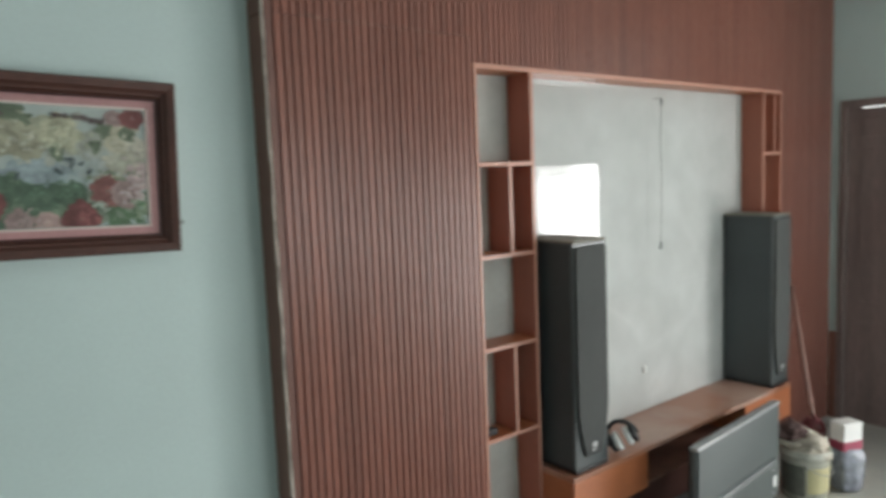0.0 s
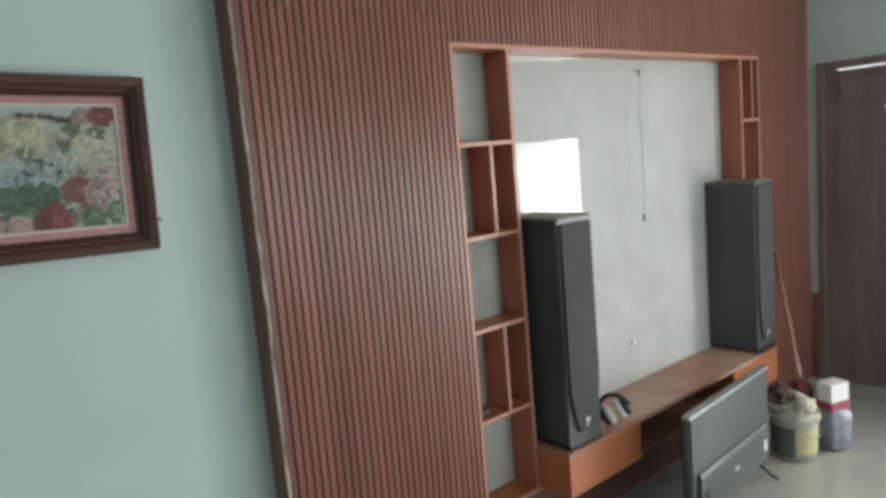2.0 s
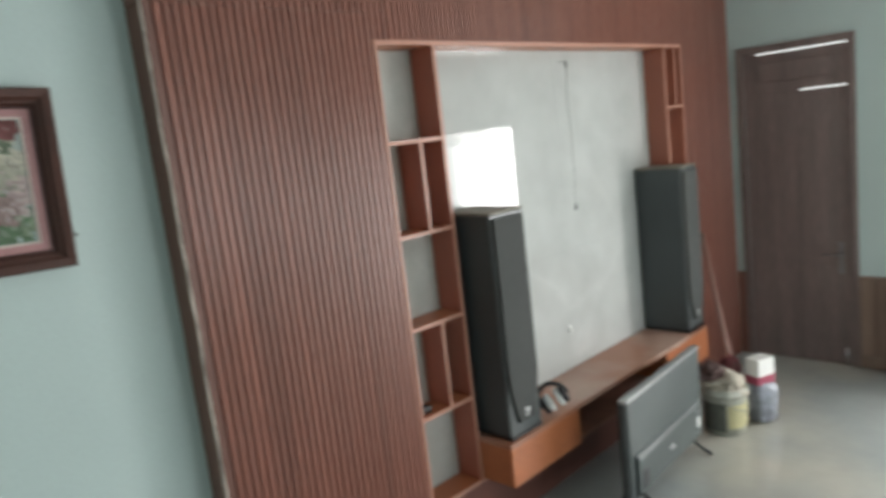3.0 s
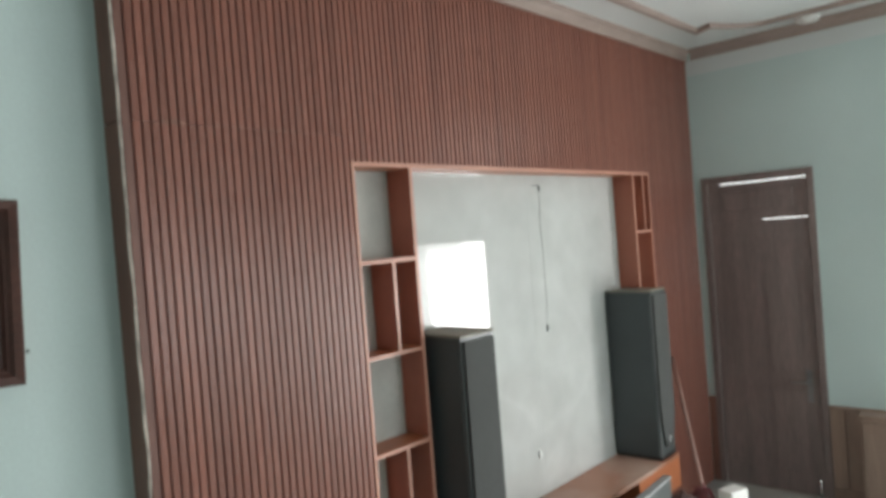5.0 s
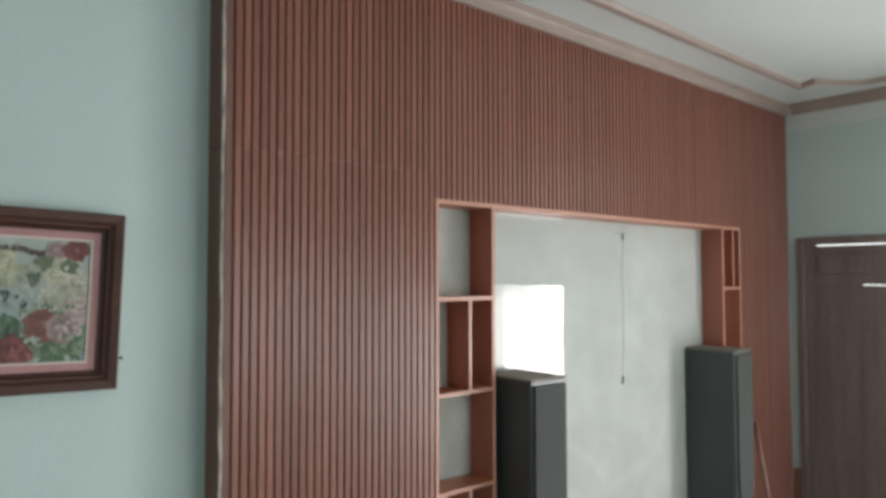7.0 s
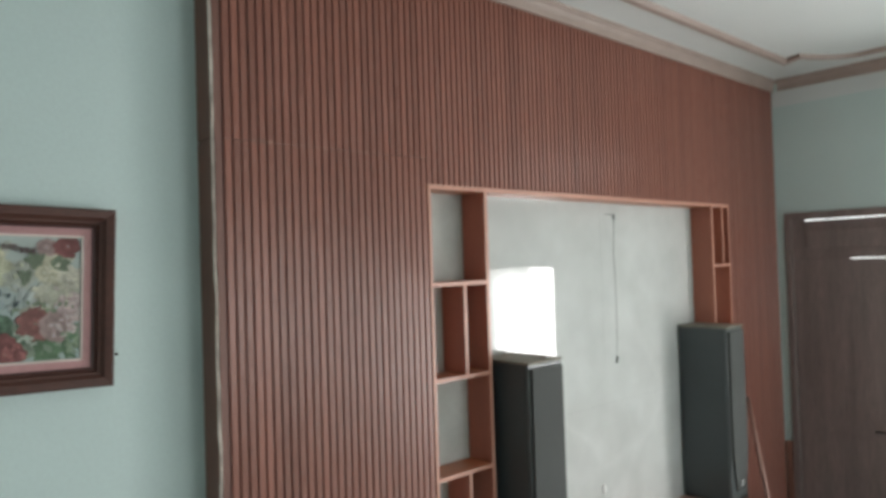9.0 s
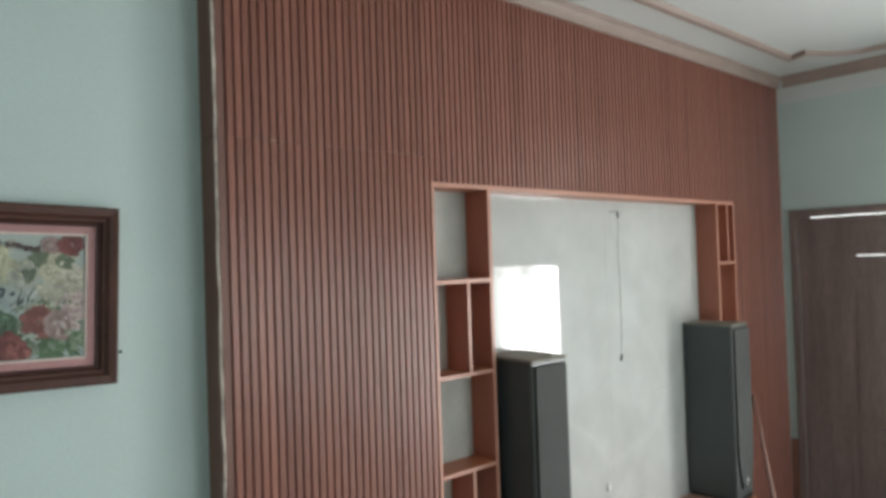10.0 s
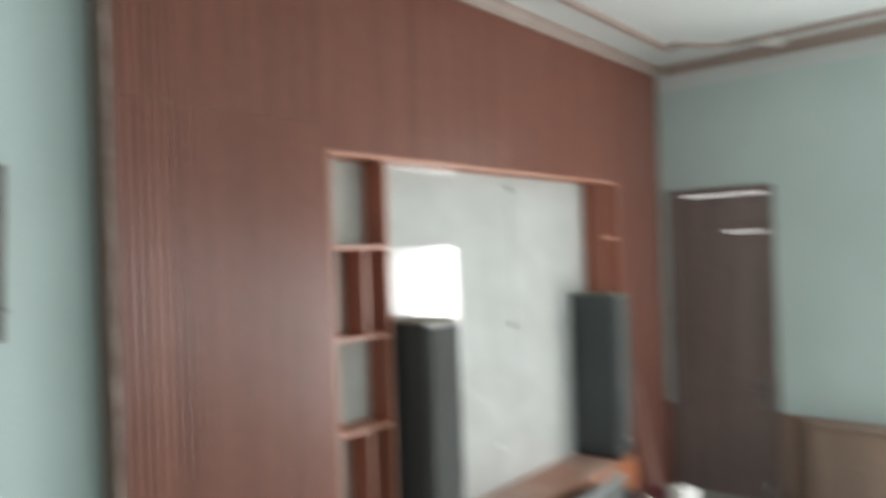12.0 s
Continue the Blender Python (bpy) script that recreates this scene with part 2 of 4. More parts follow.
def prism(points, axis, lo, hi, bevel=0.0):
    """A closed outline in two axes, pushed along the third."""
    bm = bmesh.new()

    def at(p, w):
        c = [0, 0, 0]
        rest = [i for i in range(3) if i != axis]
        c[rest[0]], c[rest[1]], c[axis] = p[0], p[1], w
        return c
    lowers = [bm.verts.new(at(p, lo)) for p in points]
    uppers = [bm.verts.new(at(p, hi)) for p in points]
    n = len(points)
    bm.faces.new(lowers)
    bm.faces.new(uppers)
    for i in range(n):
        bm.faces.new((lowers[i], lowers[(i + 1) % n], uppers[(i + 1) % n], uppers[i]))
    if bevel:
        bmesh.ops.bevel(bm, geom=bm.edges[:], offset=bevel, segments=2, affect="EDGES", profile=0.5)
    bmesh.ops.recalc_face_normals(bm, faces=bm.faces[:])
    return bm


def lathe(profile, n=32, wobble=0.0):
    bm = bmesh.new()
    rings = []
    for k, (r, z) in enumerate(profile):
        rings.append([bm.verts.new(((r + wobble * noise.noise(Vector((math.cos(2 * math.pi * i / n) * 2, math.sin(2 * math.pi * i / n) * 2, z * 14)))) * math.cos(2 * math.pi * i / n),
                                    (r + wobble * noise.noise(Vector((math.cos(2 * math.pi * i / n) * 2, math.sin(2 * math.pi * i / n) * 2, z * 14)))) * math.sin(2 * math.pi * i / n), z)) for i in range(n)])
    for a, b in zip(rings, rings[1:]):
        for i in range(n):
            bm.faces.new((a[i], a[(i + 1) % n], b[(i + 1) % n], b[i]))
    bm.faces.new(rings[0][::-1])
    bm.faces.new(rings[-1])
    bmesh.ops.recalc_face_normals(bm, faces=bm.faces[:])
    return bm


def tube(points, r, n=10, taper=1.0):
    bm = bmesh.new()
    pts = [Vector(p) for p in points]
    rings = []
    for k, p in enumerate(pts):
        d = (pts[min(k + 1, len(pts) - 1)] - pts[max(k - 1, 0)]).normalized()
        side = d.orthogonal().normalized() if k == 0 else (side - d * side.dot(d)).normalized()
        up = d.cross(side)
        rr = r * (1 + (taper - 1) * k / max(1, len(pts) - 1))
        rings.append([bm.verts.new(p + (side * math.cos(2 * math.pi * i / n) + up * math.sin(2 * math.pi * i / n)) * rr) for i in range(n)])
    for a, b in zip(rings, rings[1:]):
        for i in range(n):
            bm.faces.new((a[i], a[(i + 1) % n], b[(i + 1) % n], b[i]))
    bm.faces.new(rings[0][::-1])
    bm.faces.new(rings[-1])
    bmesh.ops.recalc_face_normals(bm, faces=bm.faces[:])
    return bm


def blob(centre, size, rough, seed, sub=3):
    bm = bmesh.new()
    bmesh.ops.create_icosphere(bm, subdivisions=sub, radius=1)
    for v in bm.verts:
        d = v.co.normalized()
        k = 1 + rough * (noise.noise(d * 1.7 + Vector((seed, 0, 0))) + 0.5 * noise.noise(d * 4.1 + Vector((0, seed, 0))) + 0.3 * noise.noise(d * 9 + Vector((0, 0, seed))))
        v.co = Vector([centre[i] + d[i] * k * size[i] for i in range(3)])
    return bm


def crumpled(a, b, rough, seed):
    """A soft box with creased faces."""
    bm = block(a, b)
    bmesh.ops.subdivide_edges(bm, edges=bm.edges[:], cuts=11, use_grid_fill=True)
    mid, half = (Vector(a) + Vector(b)) / 2, (Vector(b) - Vector(a)) / 2
    for v in bm.verts:
        q = Vector([(v.co[i] - mid[i]) / half[i] for i in range(3)])
        k = 1 / max(1.0, (abs(q.x) ** 5 + abs(q.y) ** 5 + abs(q.z) ** 5) ** 0.2)
        n = noise.noise(v.co * 14 + Vector((seed, 0, 0))) + 0.8 * abs(noise.noise(v.co * 31 + Vector((0, seed, 0))))
        v.co = mid + Vector([q[i] * k * half[i] for i in range(3)]) + q.normalized() * rough * n
        v.co.z = max(v.co.z, 0.001)
    return bm


def wall_mesh(us, zs, holes, lo, hi, axis):
    """A wall with thickness, lo..hi along axis, u along the other level axis; holes are (u0, u1, z0, z1)."""
    us = sorted(set(us + [h[i] for h in holes for i in (0, 1)]))
    zs = sorted(set(zs + [h[i] for h in holes for i in (2, 3)]))

    def solid(i, j):
        if not (0 <= i < len(us) - 1 and 0 <= j < len(zs) - 1):
            return False
        u, z = (us[i] + us[i + 1]) / 2, (zs[j] + zs[j + 1]) / 2
        return not any(h[0] < u < h[1] and h[2] < z < h[3] for h in holes)
    bm = bmesh.new()
    made = {}

    def v(w, u, z):
        key = (round(w, 5), round(u, 5), round(z, 5))
        if key not in made:
            made[key] = bm.verts.new((w, u, z) if axis == 0 else (u, w, z))
        return made[key]
    for i in range(len(us) - 1):
        for j in range(len(zs) - 1):
            if not solid(i, j):
                continue
            a, b, c, d = us[i], us[i + 1], zs[j], zs[j + 1]
            for w in (lo, hi):
                bm.faces.new((v(w, a, c), v(w, b, c), v(w, b, d), v(w, a, d)))
            for di, dj, q in ((-1, 0, ((lo, a, c), (hi, a, c), (hi, a, d), (lo, a, d))), (1, 0, ((lo, b, c), (hi, b, c), (hi, b, d), (lo, b, d))),
                              (0, -1, ((lo, a, c), (lo, b, c), (hi, b, c), (hi, a, c))), (0, 1, ((lo, a, d), (lo, b, d), (hi, b, d), (hi, a, d)))):
                if not solid(i + di, j + dj):
                    bm.faces.new([v(*p) for p in q])
    bmesh.ops.recalc_face_normals(bm, faces=bm.faces[:])
    return bm


def structure(name, bm, material, label, smooth=False, category=""):
    return tagged(link(name, bm, material, None, "", smooth), label, category, "", "structure")


# ---- the room ----
structure("floor", block((XW - 0.2, YS - 0.2, -0.12), (XE + 0.2, 0.35, 0.0)), FLOOR, "dusty pale grey glossy floor tiles")
structure("ceiling", block((XW - 0.2, YS - 0.2, CEIL), (XE + 0.2, 0.35, CEIL + 0.15)), WHITE, "white painted ceiling with raised mouldings")
structure("wall_north", block((XW - 0.2, YN, 0), (X0 + 0.01, 0.35, CEIL)), GREEN, "pale green painted wall beside the slatted panel")
structure("wall_north_1", block((X0 + 0.01, BACK + 0.02, 0), (XE + 0.2, 0.35, CEIL)), GREEN, "masonry wall behind the slatted panel")
D0, D1, DZ = -0.838, -0.056, 2.325     # closed door
structure("wall_east", wall_mesh([YS, BACK + 0.02], [0, CEIL], [(D0, D1, -1, DZ), (DW0, DW1, -1, DWZ), (-2.62, -1.88, 2.79, 3.0)], XE, XE + 0.2, 0), GREEN,
          "pale green painted wall with a brown door")
# the west and south openings are added, only to hold the fill lamps
structure("wall_west", wall_mesh([YS, YN], [0, CEIL], [(-4.6, -2.2, 0.45, 1.95)], XW - 0.2, XW, 0), GREEN, "pale green painted wall with an added opening for a fill lamp")
structure("wall_south", wall_mesh([XW, XE], [0, CEIL], [(2.6, 4.6, 0.7, 2.3)], YS - 0.2, YS, 1), GREEN, "pale green painted wall with an added opening for a fill lamp")

# white band under the cornice on the east wall
structure("trim", block((XE - 0.004, YS, PTOP - 0.115), (XE, -0.002, PTOP)), WHITE, "white painted band under the cornice")


def cornice_profile(h, d):
    pts = [(0, 0), (d * 0.25, 0)]
    for k in range(7):
        a = math.pi / 2 * k / 6
        pts.append((d * 0.25 + d * 0.6 * (1 - math.cos(a)), h * 0.12 + h * 0.62 * math.sin(a)))
    return pts + [(d, h * 0.8), (d, h), (0, h)]


def cornice_run(name, along, lo, hi, origin, sign):
    prof = [(p[0] * sign + origin, PTOP + p[1]) for p in cornice_profile(CEIL - PTOP, 0.04)]
    ob = structure(name, prism(prof, along, lo, hi), CORNICE, "rose-beige plaster cornice at the ceiling")
    return ob


cornice_run("trim_1", 0, X0, X1, 0.0, -1)
cornice_run("trim_2", 1, YS, -0.041, XE, -1)
cornice_run("trim_3", 0, XW, X0 - 0.002, YN, -1)


def ribbon(path, width, height, z):
    """A moulded strip along a level path, its section rounded."""
    bm = bmesh.new()
    sec = [(-0.5, 0), (-0.5, -0.35), (-0.32, -0.85), (0, -1.0), (0.32, -0.85), (0.5, -0.35), (0.5, 0)]
    rings = []
    for k, p in enumerate(path):
        p = Vector((*p, 0))
        a = (Vector((*path[k], 0)) - Vector((*path[k - 1], 0))).normalized() if k else None
        b = (Vector((*path[k + 1], 0)) - p).normalized() if k < len(path) - 1 else None
        d = ((a or b) + (b or a)).normalized()
        side = Vector((-d.y, d.x, 0)) / max(0.4, d.dot(a or b))
        rings.append([bm.verts.new(p + side * s * width + Vector((0, 0, z + t * height))) for s, t in sec])
    for a, b in zip(rings, rings[1:]):
        for i in range(len(sec) - 1):
            bm.faces.new((a[i], a[i + 1], b[i + 1], b[i]))
    bm.faces.new(rings[0])
    bm.faces.new(rings[-1])
    bmesh.ops.recalc_face_normals(bm, faces=bm.faces[:])
    return bm


# raised moulding on the ceiling, with a cut corner
curve = [(4.885, -0.298), (4.82, -0.42), (4.87, -0.445), (4.94, -0.48), (5.01, -0.535), (5.07, -0.60), (5.10, -0.66)]
structure("trim_4", ribbon([(XW, -0.298)] + curve + [(5.12, YS)], 0.062, 0.03, CEIL + 0.002), CORNICE, "rose-beige raised moulding on the white ceiling")

# wainscot on the east wall, right of the door
wains = tagged(new("wainscot"), "brown vertical wooden wainscot boards with a cap rail", "wainscot", "", "structure")
part("backing", block((XE - 0.008, DW1 + 0.06, 0), (XE - 0.001, D0 - 0.002, 0.64)), GROOVE, wains)
part("cap_rail", block((XE - 0.034, DW1 + 0.06, 0.64), (XE - 0.001, D0 - 0.002, 0.664), 0.005), WAINS, wains)
part("skirting", block((XE - 0.026, DW1 + 0.06, 0), (XE - 0.001, D0 - 0.002, 0.09), 0.004), WAINS, wains)

part("end_board", block((XE - 0.022, D1 + 0.001, 0), (XE - 0.001, -0.004, 0.652), 0.003), EDGE, wains, "dark brown board between door and panel")

# open doorway and its transom: plain frames
frame_2 = tagged(new("door_2"), "open doorway with a pale metal frame", "door", "", "structure")
for nm, a, b in (("jamb", (XE + 0.01, DW0, 0), (XE + 0.09, DW0 + 0.012, DWZ)), ("jamb", (XE + 0.01, DW1 - 0.012, 0), (XE + 0.09, DW1, DWZ)),
                 ("head", (XE + 0.01, DW0 + 0.012, DWZ - 0.02), (XE + 0.09, DW1 - 0.012, DWZ))):
    part(nm, block(a, b, 0.002), WIN, frame_2)
for i in range(24):
    y = -2.27 - i * 0.05
    drop = 0.12 + 0.035 * math.sin(i * 1.7) + 0.02 * (i % 2)
    part("fringe_bar", block((XE + 0.10, y - 0.012, DWZ - 0.02 - drop), (XE + 0.106, y + 0.011, DWZ - 0.02)), WIN, frame_2)
window_1 = tagged(new("window_1"), "narrow transom window above the doorway", "window", "", "structure")
for a, b in (((XE + 0.05, -2.62, 2.79), (XE + 0.1, -2.6, 3.0)), ((XE + 0.05, -1.9, 2.79), (XE + 0.1, -1.88, 3.0)),
             ((XE + 0.05, -2.6, 2.79), (XE + 0.1, -1.9, 2.807)), ((XE + 0.05, -2.6, 2.983), (XE + 0.1, -1.9, 3.0))):
    part("window_frame", block(a, b, 0.002), WIN, window_1)
# frame of the added west opening, never in view
window_2 = tagged(new("window_2"), "white metal frame of an unseen added window round a fill lamp", "window", "", "structure")
for a, b in (((XW - 0.1, -4.6, 0.45), (XW - 0.05, -4.56, 1.95)), ((XW - 0.1, -2.24, 0.45), (XW - 0.05, -2.2, 1.95)), ((XW - 0.1, -3.42, 0.49), (XW - 0.05, -3.38, 1.91)),
             ((XW - 0.1, -4.56, 0.45), (XW - 0.05, -2.24, 0.49)), ((XW - 0.1, -4.56, 1.91), (XW - 0.05, -2.24, 1.95))):
    part("window_frame", block(a, b, 0.003), WIN, window_2)
# frame of the added south opening, out of view behind the camera
window_3 = tagged(new("window_3"), "white metal frame of an unseen added window round a fill lamp", "window", "", "structure")
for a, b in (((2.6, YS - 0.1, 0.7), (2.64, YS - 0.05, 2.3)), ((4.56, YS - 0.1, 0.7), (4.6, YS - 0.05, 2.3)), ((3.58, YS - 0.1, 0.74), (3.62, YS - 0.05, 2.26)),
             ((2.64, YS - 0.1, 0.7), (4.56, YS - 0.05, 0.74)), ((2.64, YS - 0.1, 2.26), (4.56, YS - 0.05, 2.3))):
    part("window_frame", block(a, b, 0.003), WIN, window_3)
bm = bmesh.new()
bm.faces.new([bm.verts.new(p) for p in ((XE + 2.2, -7, -0.3), (XE + 2.2, 3, -0.3), (XE + 2.2, 3, 5.5), (XE + 2.2, -7, 5.5))])
structure("backdrop", bm, OUTSIDE, "bright daylight outside the room")


# ---- the closed door ----
def closed_door():
    d = tagged(new("door_1"), "closed dark brown wooden door with light slits above", "door", "", "structure")
    x0, x1 = XE - 0.022, XE + 0.075
    part("jamb", block((x0, D0 + 0.0, 0), (x1, D0 + 0.045, DZ), 0.004), DOORWOOD, d)
    part("jamb", block((x0, D1 - 0.045, 0), (x1, D1, DZ), 0.004), DOORWOOD, d)
    part("head", block((x0, D0 + 0.045, 2.272), (x1, D1 - 0.045, DZ), 0.004), DOORWOOD, d)
    a, b = D0 + 0.049, D1 - 0.049
    # fixed panel over the leaf, with a slit above and one below it
    part("transom_panel", block((XE + 0.004, a - 0.003, 1.988), (XE + 0.04, b + 0.003, 2.262), 0.003), DOORWOOD, d)
    part("transom_moulding", block((XE - 0.006, a + 0.09, 2.06), (XE + 0.004, b - 0.09, 2.2), 0.006), DOORWOOD, d)
    part("slit_stop", block((XE + 0.004, b - 0.075, 2.262), (XE + 0.04, b + 0.003, 2.272)), DOORWOOD, d)
    part("slit_stop", block((XE + 0.004, -0.475, 1.981), (XE + 0.04, b + 0.003, 1.988)), DOORWOOD, d)
    part("threshold", block((XE + 0.002, D0 + 0.046, 0.0), (XE + 0.08, D1 - 0.046, 0.011), 0.002), DOORWOOD, d)
    leaf = part("leaf", block((XE + 0.004, a, 0.012), (XE + 0.044, b, 1.981), 0.003), DOORWOOD, d)
    w = b - a
    for z0, z1 in ((0.16, 0.74), (0.9, 1.84)):
        for y0, y1 in ((a + 0.09, a + w / 2 - 0.03), (a + w / 2 + 0.03, b - 0.09)):
            part("raised_panel", block((XE + 0.001, y0, z0), (XE + 0.006, y1, z1), 0.0024), DOORWOOD, leaf)
            for q in (((y0 - 0.018, z0 - 0.018), (y1 + 0.018, z0 - 0.004)), ((y0 - 0.018, z1 + 0.004), (y1 + 0.018, z1 + 0.018)),
                      ((y0 - 0.018, z0 - 0.004), (y0 - 0.004, z1 + 0.004)), ((y1 + 0.004, z0 - 0.004), (y1 + 0.018, z1 + 0.004))):
                part("bead", block((XE + 0.0015, q[0][0], q[0][1]), (XE + 0.005, q[1][0], q[1][1]), 0.0012), DOORWOOD, leaf)
    plate = part("lock_plate", block((XE - 0.003, -0.745, 0.67), (XE + 0.005, -0.705, 0.90), 0.003), CHROME, leaf, "steel lock plate")
    part("lever_handle", tube([(XE - 0.002, -0.725, 0.815), (XE - 0.045, -0.725, 0.815), (XE - 0.05, -0.71, 0.815), (XE - 0.05, -0.61, 0.813)], 0.008), CHROME, leaf, "steel lever handle", True)
    part("bolt", tube([(XE - 0.009, -0.755, 0.004), (XE - 0.009, -0.755, 0.13)], 0.0095), BRIGHT, leaf, "steel foot bolt", True)
    return d


closed_door()


# ---- slatted feature panel ----
panel = thing("slatted_wall_panel", (0, 0, 0), "brown fluted slat wall panel round a display niche", "wall panel")
G = 0.0078           # depth of the grooves
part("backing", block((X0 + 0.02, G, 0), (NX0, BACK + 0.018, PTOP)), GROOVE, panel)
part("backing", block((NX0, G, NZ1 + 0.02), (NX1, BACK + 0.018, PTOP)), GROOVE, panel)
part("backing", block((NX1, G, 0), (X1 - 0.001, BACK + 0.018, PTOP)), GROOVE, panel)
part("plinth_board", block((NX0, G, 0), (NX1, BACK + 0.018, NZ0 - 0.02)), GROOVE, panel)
part("edge_board", block((X0, 0.002, 0), (X0 + 0.02, YN + 0.02, 2.47), 0.002), EDGE, panel, "dark brown board on the panel's end")
part("edge_board", block((X0, 0.002, 2.474), (X0 + 0.02, YN + 0.02, PTOP), 0.002), EDGE, panel, "dark brown board on the panel's end")
part("edge_strip", block((X0 + 0.009, -0.002, 0), (X0 + 0.034, G, PTOP), 0.002), STRIP, panel, "plain greyish-brown edge strip")


def filler_bead():
    """An uneven bead of pale filler that runs up the panel's corner."""
    rng = random.Random(4)
    bm = bmesh.new()
    rows = []
    n = 150
    for k in range(n + 1):
        z = PTOP * k / n
        w = 0.0022 + 0.0065 * max(0, noise.noise(Vector((0, 0, z * 3.1)))) + 0.003 * max(0, noise.noise(Vector((3, 0, z * 13)))) + rng.uniform(0, 0.0012)
        off = 0.003 * noise.noise(Vector((5, 0, z * 6)))
        x = X0 + 0.003 + off
        rows.append([bm.verts.new(p) for p in ((x - 0.0038, 0.005, z), (x - 0.0012, -0.0015, z), (x + w, -0.0035, z), (x + w + 0.0012, -0.002, z), (x + w + 0.0012, 0.005, z))])
    for a, b in zip(rows, rows[1:]):
        for i in range(4):
            bm.faces.new((a[i], a[i + 1], b[i + 1], b[i]))
    bmesh.ops.recalc_face_normals(bm, faces=bm.faces[:])
    return bm


part("filler_bead", filler_bead(), FILLER, panel, "rough pale filler along the corner")

# ---- the built-in niche ----
niche = thing("display_niche", (0, 0, 0), "orange-brown laminate display niche with open shelf columns", "shelf unit")
T = 0.02
LP, RP = 2.272, 4.362          # posts' inner lines
yb = BACK - 0.001


def laminate_board(name, a, b, material):
    """A board with a paler band glued on its front edge."""
    ob = part(name, block(a, b, 0.001), material, niche)
    part("edge_band", block((a[0] + 0.0005, a[1] - 0.0014, a[2] + 0.0005), (b[0] - 0.0005, a[1] + 0.0004, b[2] - 0.0005)), BAND, ob, "paler edge band")


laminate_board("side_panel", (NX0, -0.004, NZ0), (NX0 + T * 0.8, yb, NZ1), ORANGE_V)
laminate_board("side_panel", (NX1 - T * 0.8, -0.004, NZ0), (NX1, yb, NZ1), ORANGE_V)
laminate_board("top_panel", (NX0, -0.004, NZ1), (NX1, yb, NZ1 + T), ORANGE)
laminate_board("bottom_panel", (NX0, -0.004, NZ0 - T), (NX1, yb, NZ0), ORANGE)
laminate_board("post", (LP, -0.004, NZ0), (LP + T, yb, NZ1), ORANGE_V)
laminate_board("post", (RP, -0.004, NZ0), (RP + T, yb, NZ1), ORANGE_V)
for z in (0.737, 1.149, 1.557, 1.958):
    laminate_board("shelf", (NX0 + T * 0.8, -0.003, z - 0.018), (LP, yb, z), ORANGE)
for z in (1.557, 1.977):
    laminate_board("shelf", (RP + T, -0.003, z - 0.018), (NX1 - T * 0.8, yb, z), ORANGE)
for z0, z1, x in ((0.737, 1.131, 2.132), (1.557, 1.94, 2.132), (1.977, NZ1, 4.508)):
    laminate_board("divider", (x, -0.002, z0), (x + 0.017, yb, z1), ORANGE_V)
for z0, z1 in ((NZ0, 1.219), (1.2196, NZ1)):
    for x0, x1 in ((NX0, 2.298), (2.2985, 3.348), (3.3486, 4.3635), (4.365, NX1)):
        part("back_slab", block((x0, BACK, z0), (x1, BACK + 0.018, z1), 0.0003, 1), CEMENT if 2.29 < x0 < 4.36 else CEMENT_MATT, niche, "polished mottled grey back slab" if 2.29 < x0 < 4.36 else "matt grey back slab")

# ---- floating bench ----
BZ = 0.52
bench = thing("tv_bench", (0, 0, 0), "floating orange-brown laminate bench with a dusty top", "bench")
bx0, bx1, by = LP + T + 0.003, RP - 0.004, -0.198
part("top_board", block((bx0, by, BZ - 0.022), (bx1, BACK - 0.002, BZ), 0.002), DUSTY, bench, "dusty reddish-brown top board")
m0, m1 = 2.85, 3.80
for x0, x1 in ((bx0, m0), (m1, bx1)):
    box_ = part("end_cabinet", block((x0, by + 0.018, NZ0), (x1, BACK - 0.004, BZ - 0.0225), 0.002), ORANGE, bench)
    part("drawer_front", block((x0 + 0.001, by, NZ0), (x1 - 0.001, by + 0.017, BZ - 0.024), 0.002), ORANGE, box_, "orange laminate drawer front")
# open bay's boards in dark brown: the recess's shade is in their colour
part("bay_back", block((m0, 0.11, NZ0 + 0.02), (m1, 0.128, BZ - 0.0225)), EDGE, bench, "bay back coloured dark brown for the recess's shade")
part("bay_floor", block((m0, by + 0.02, NZ0), (m1, BACK - 0.004, NZ0 + 0.019), 0.002), EDGE, bench, "bay floor coloured dark brown for the recess's shade")


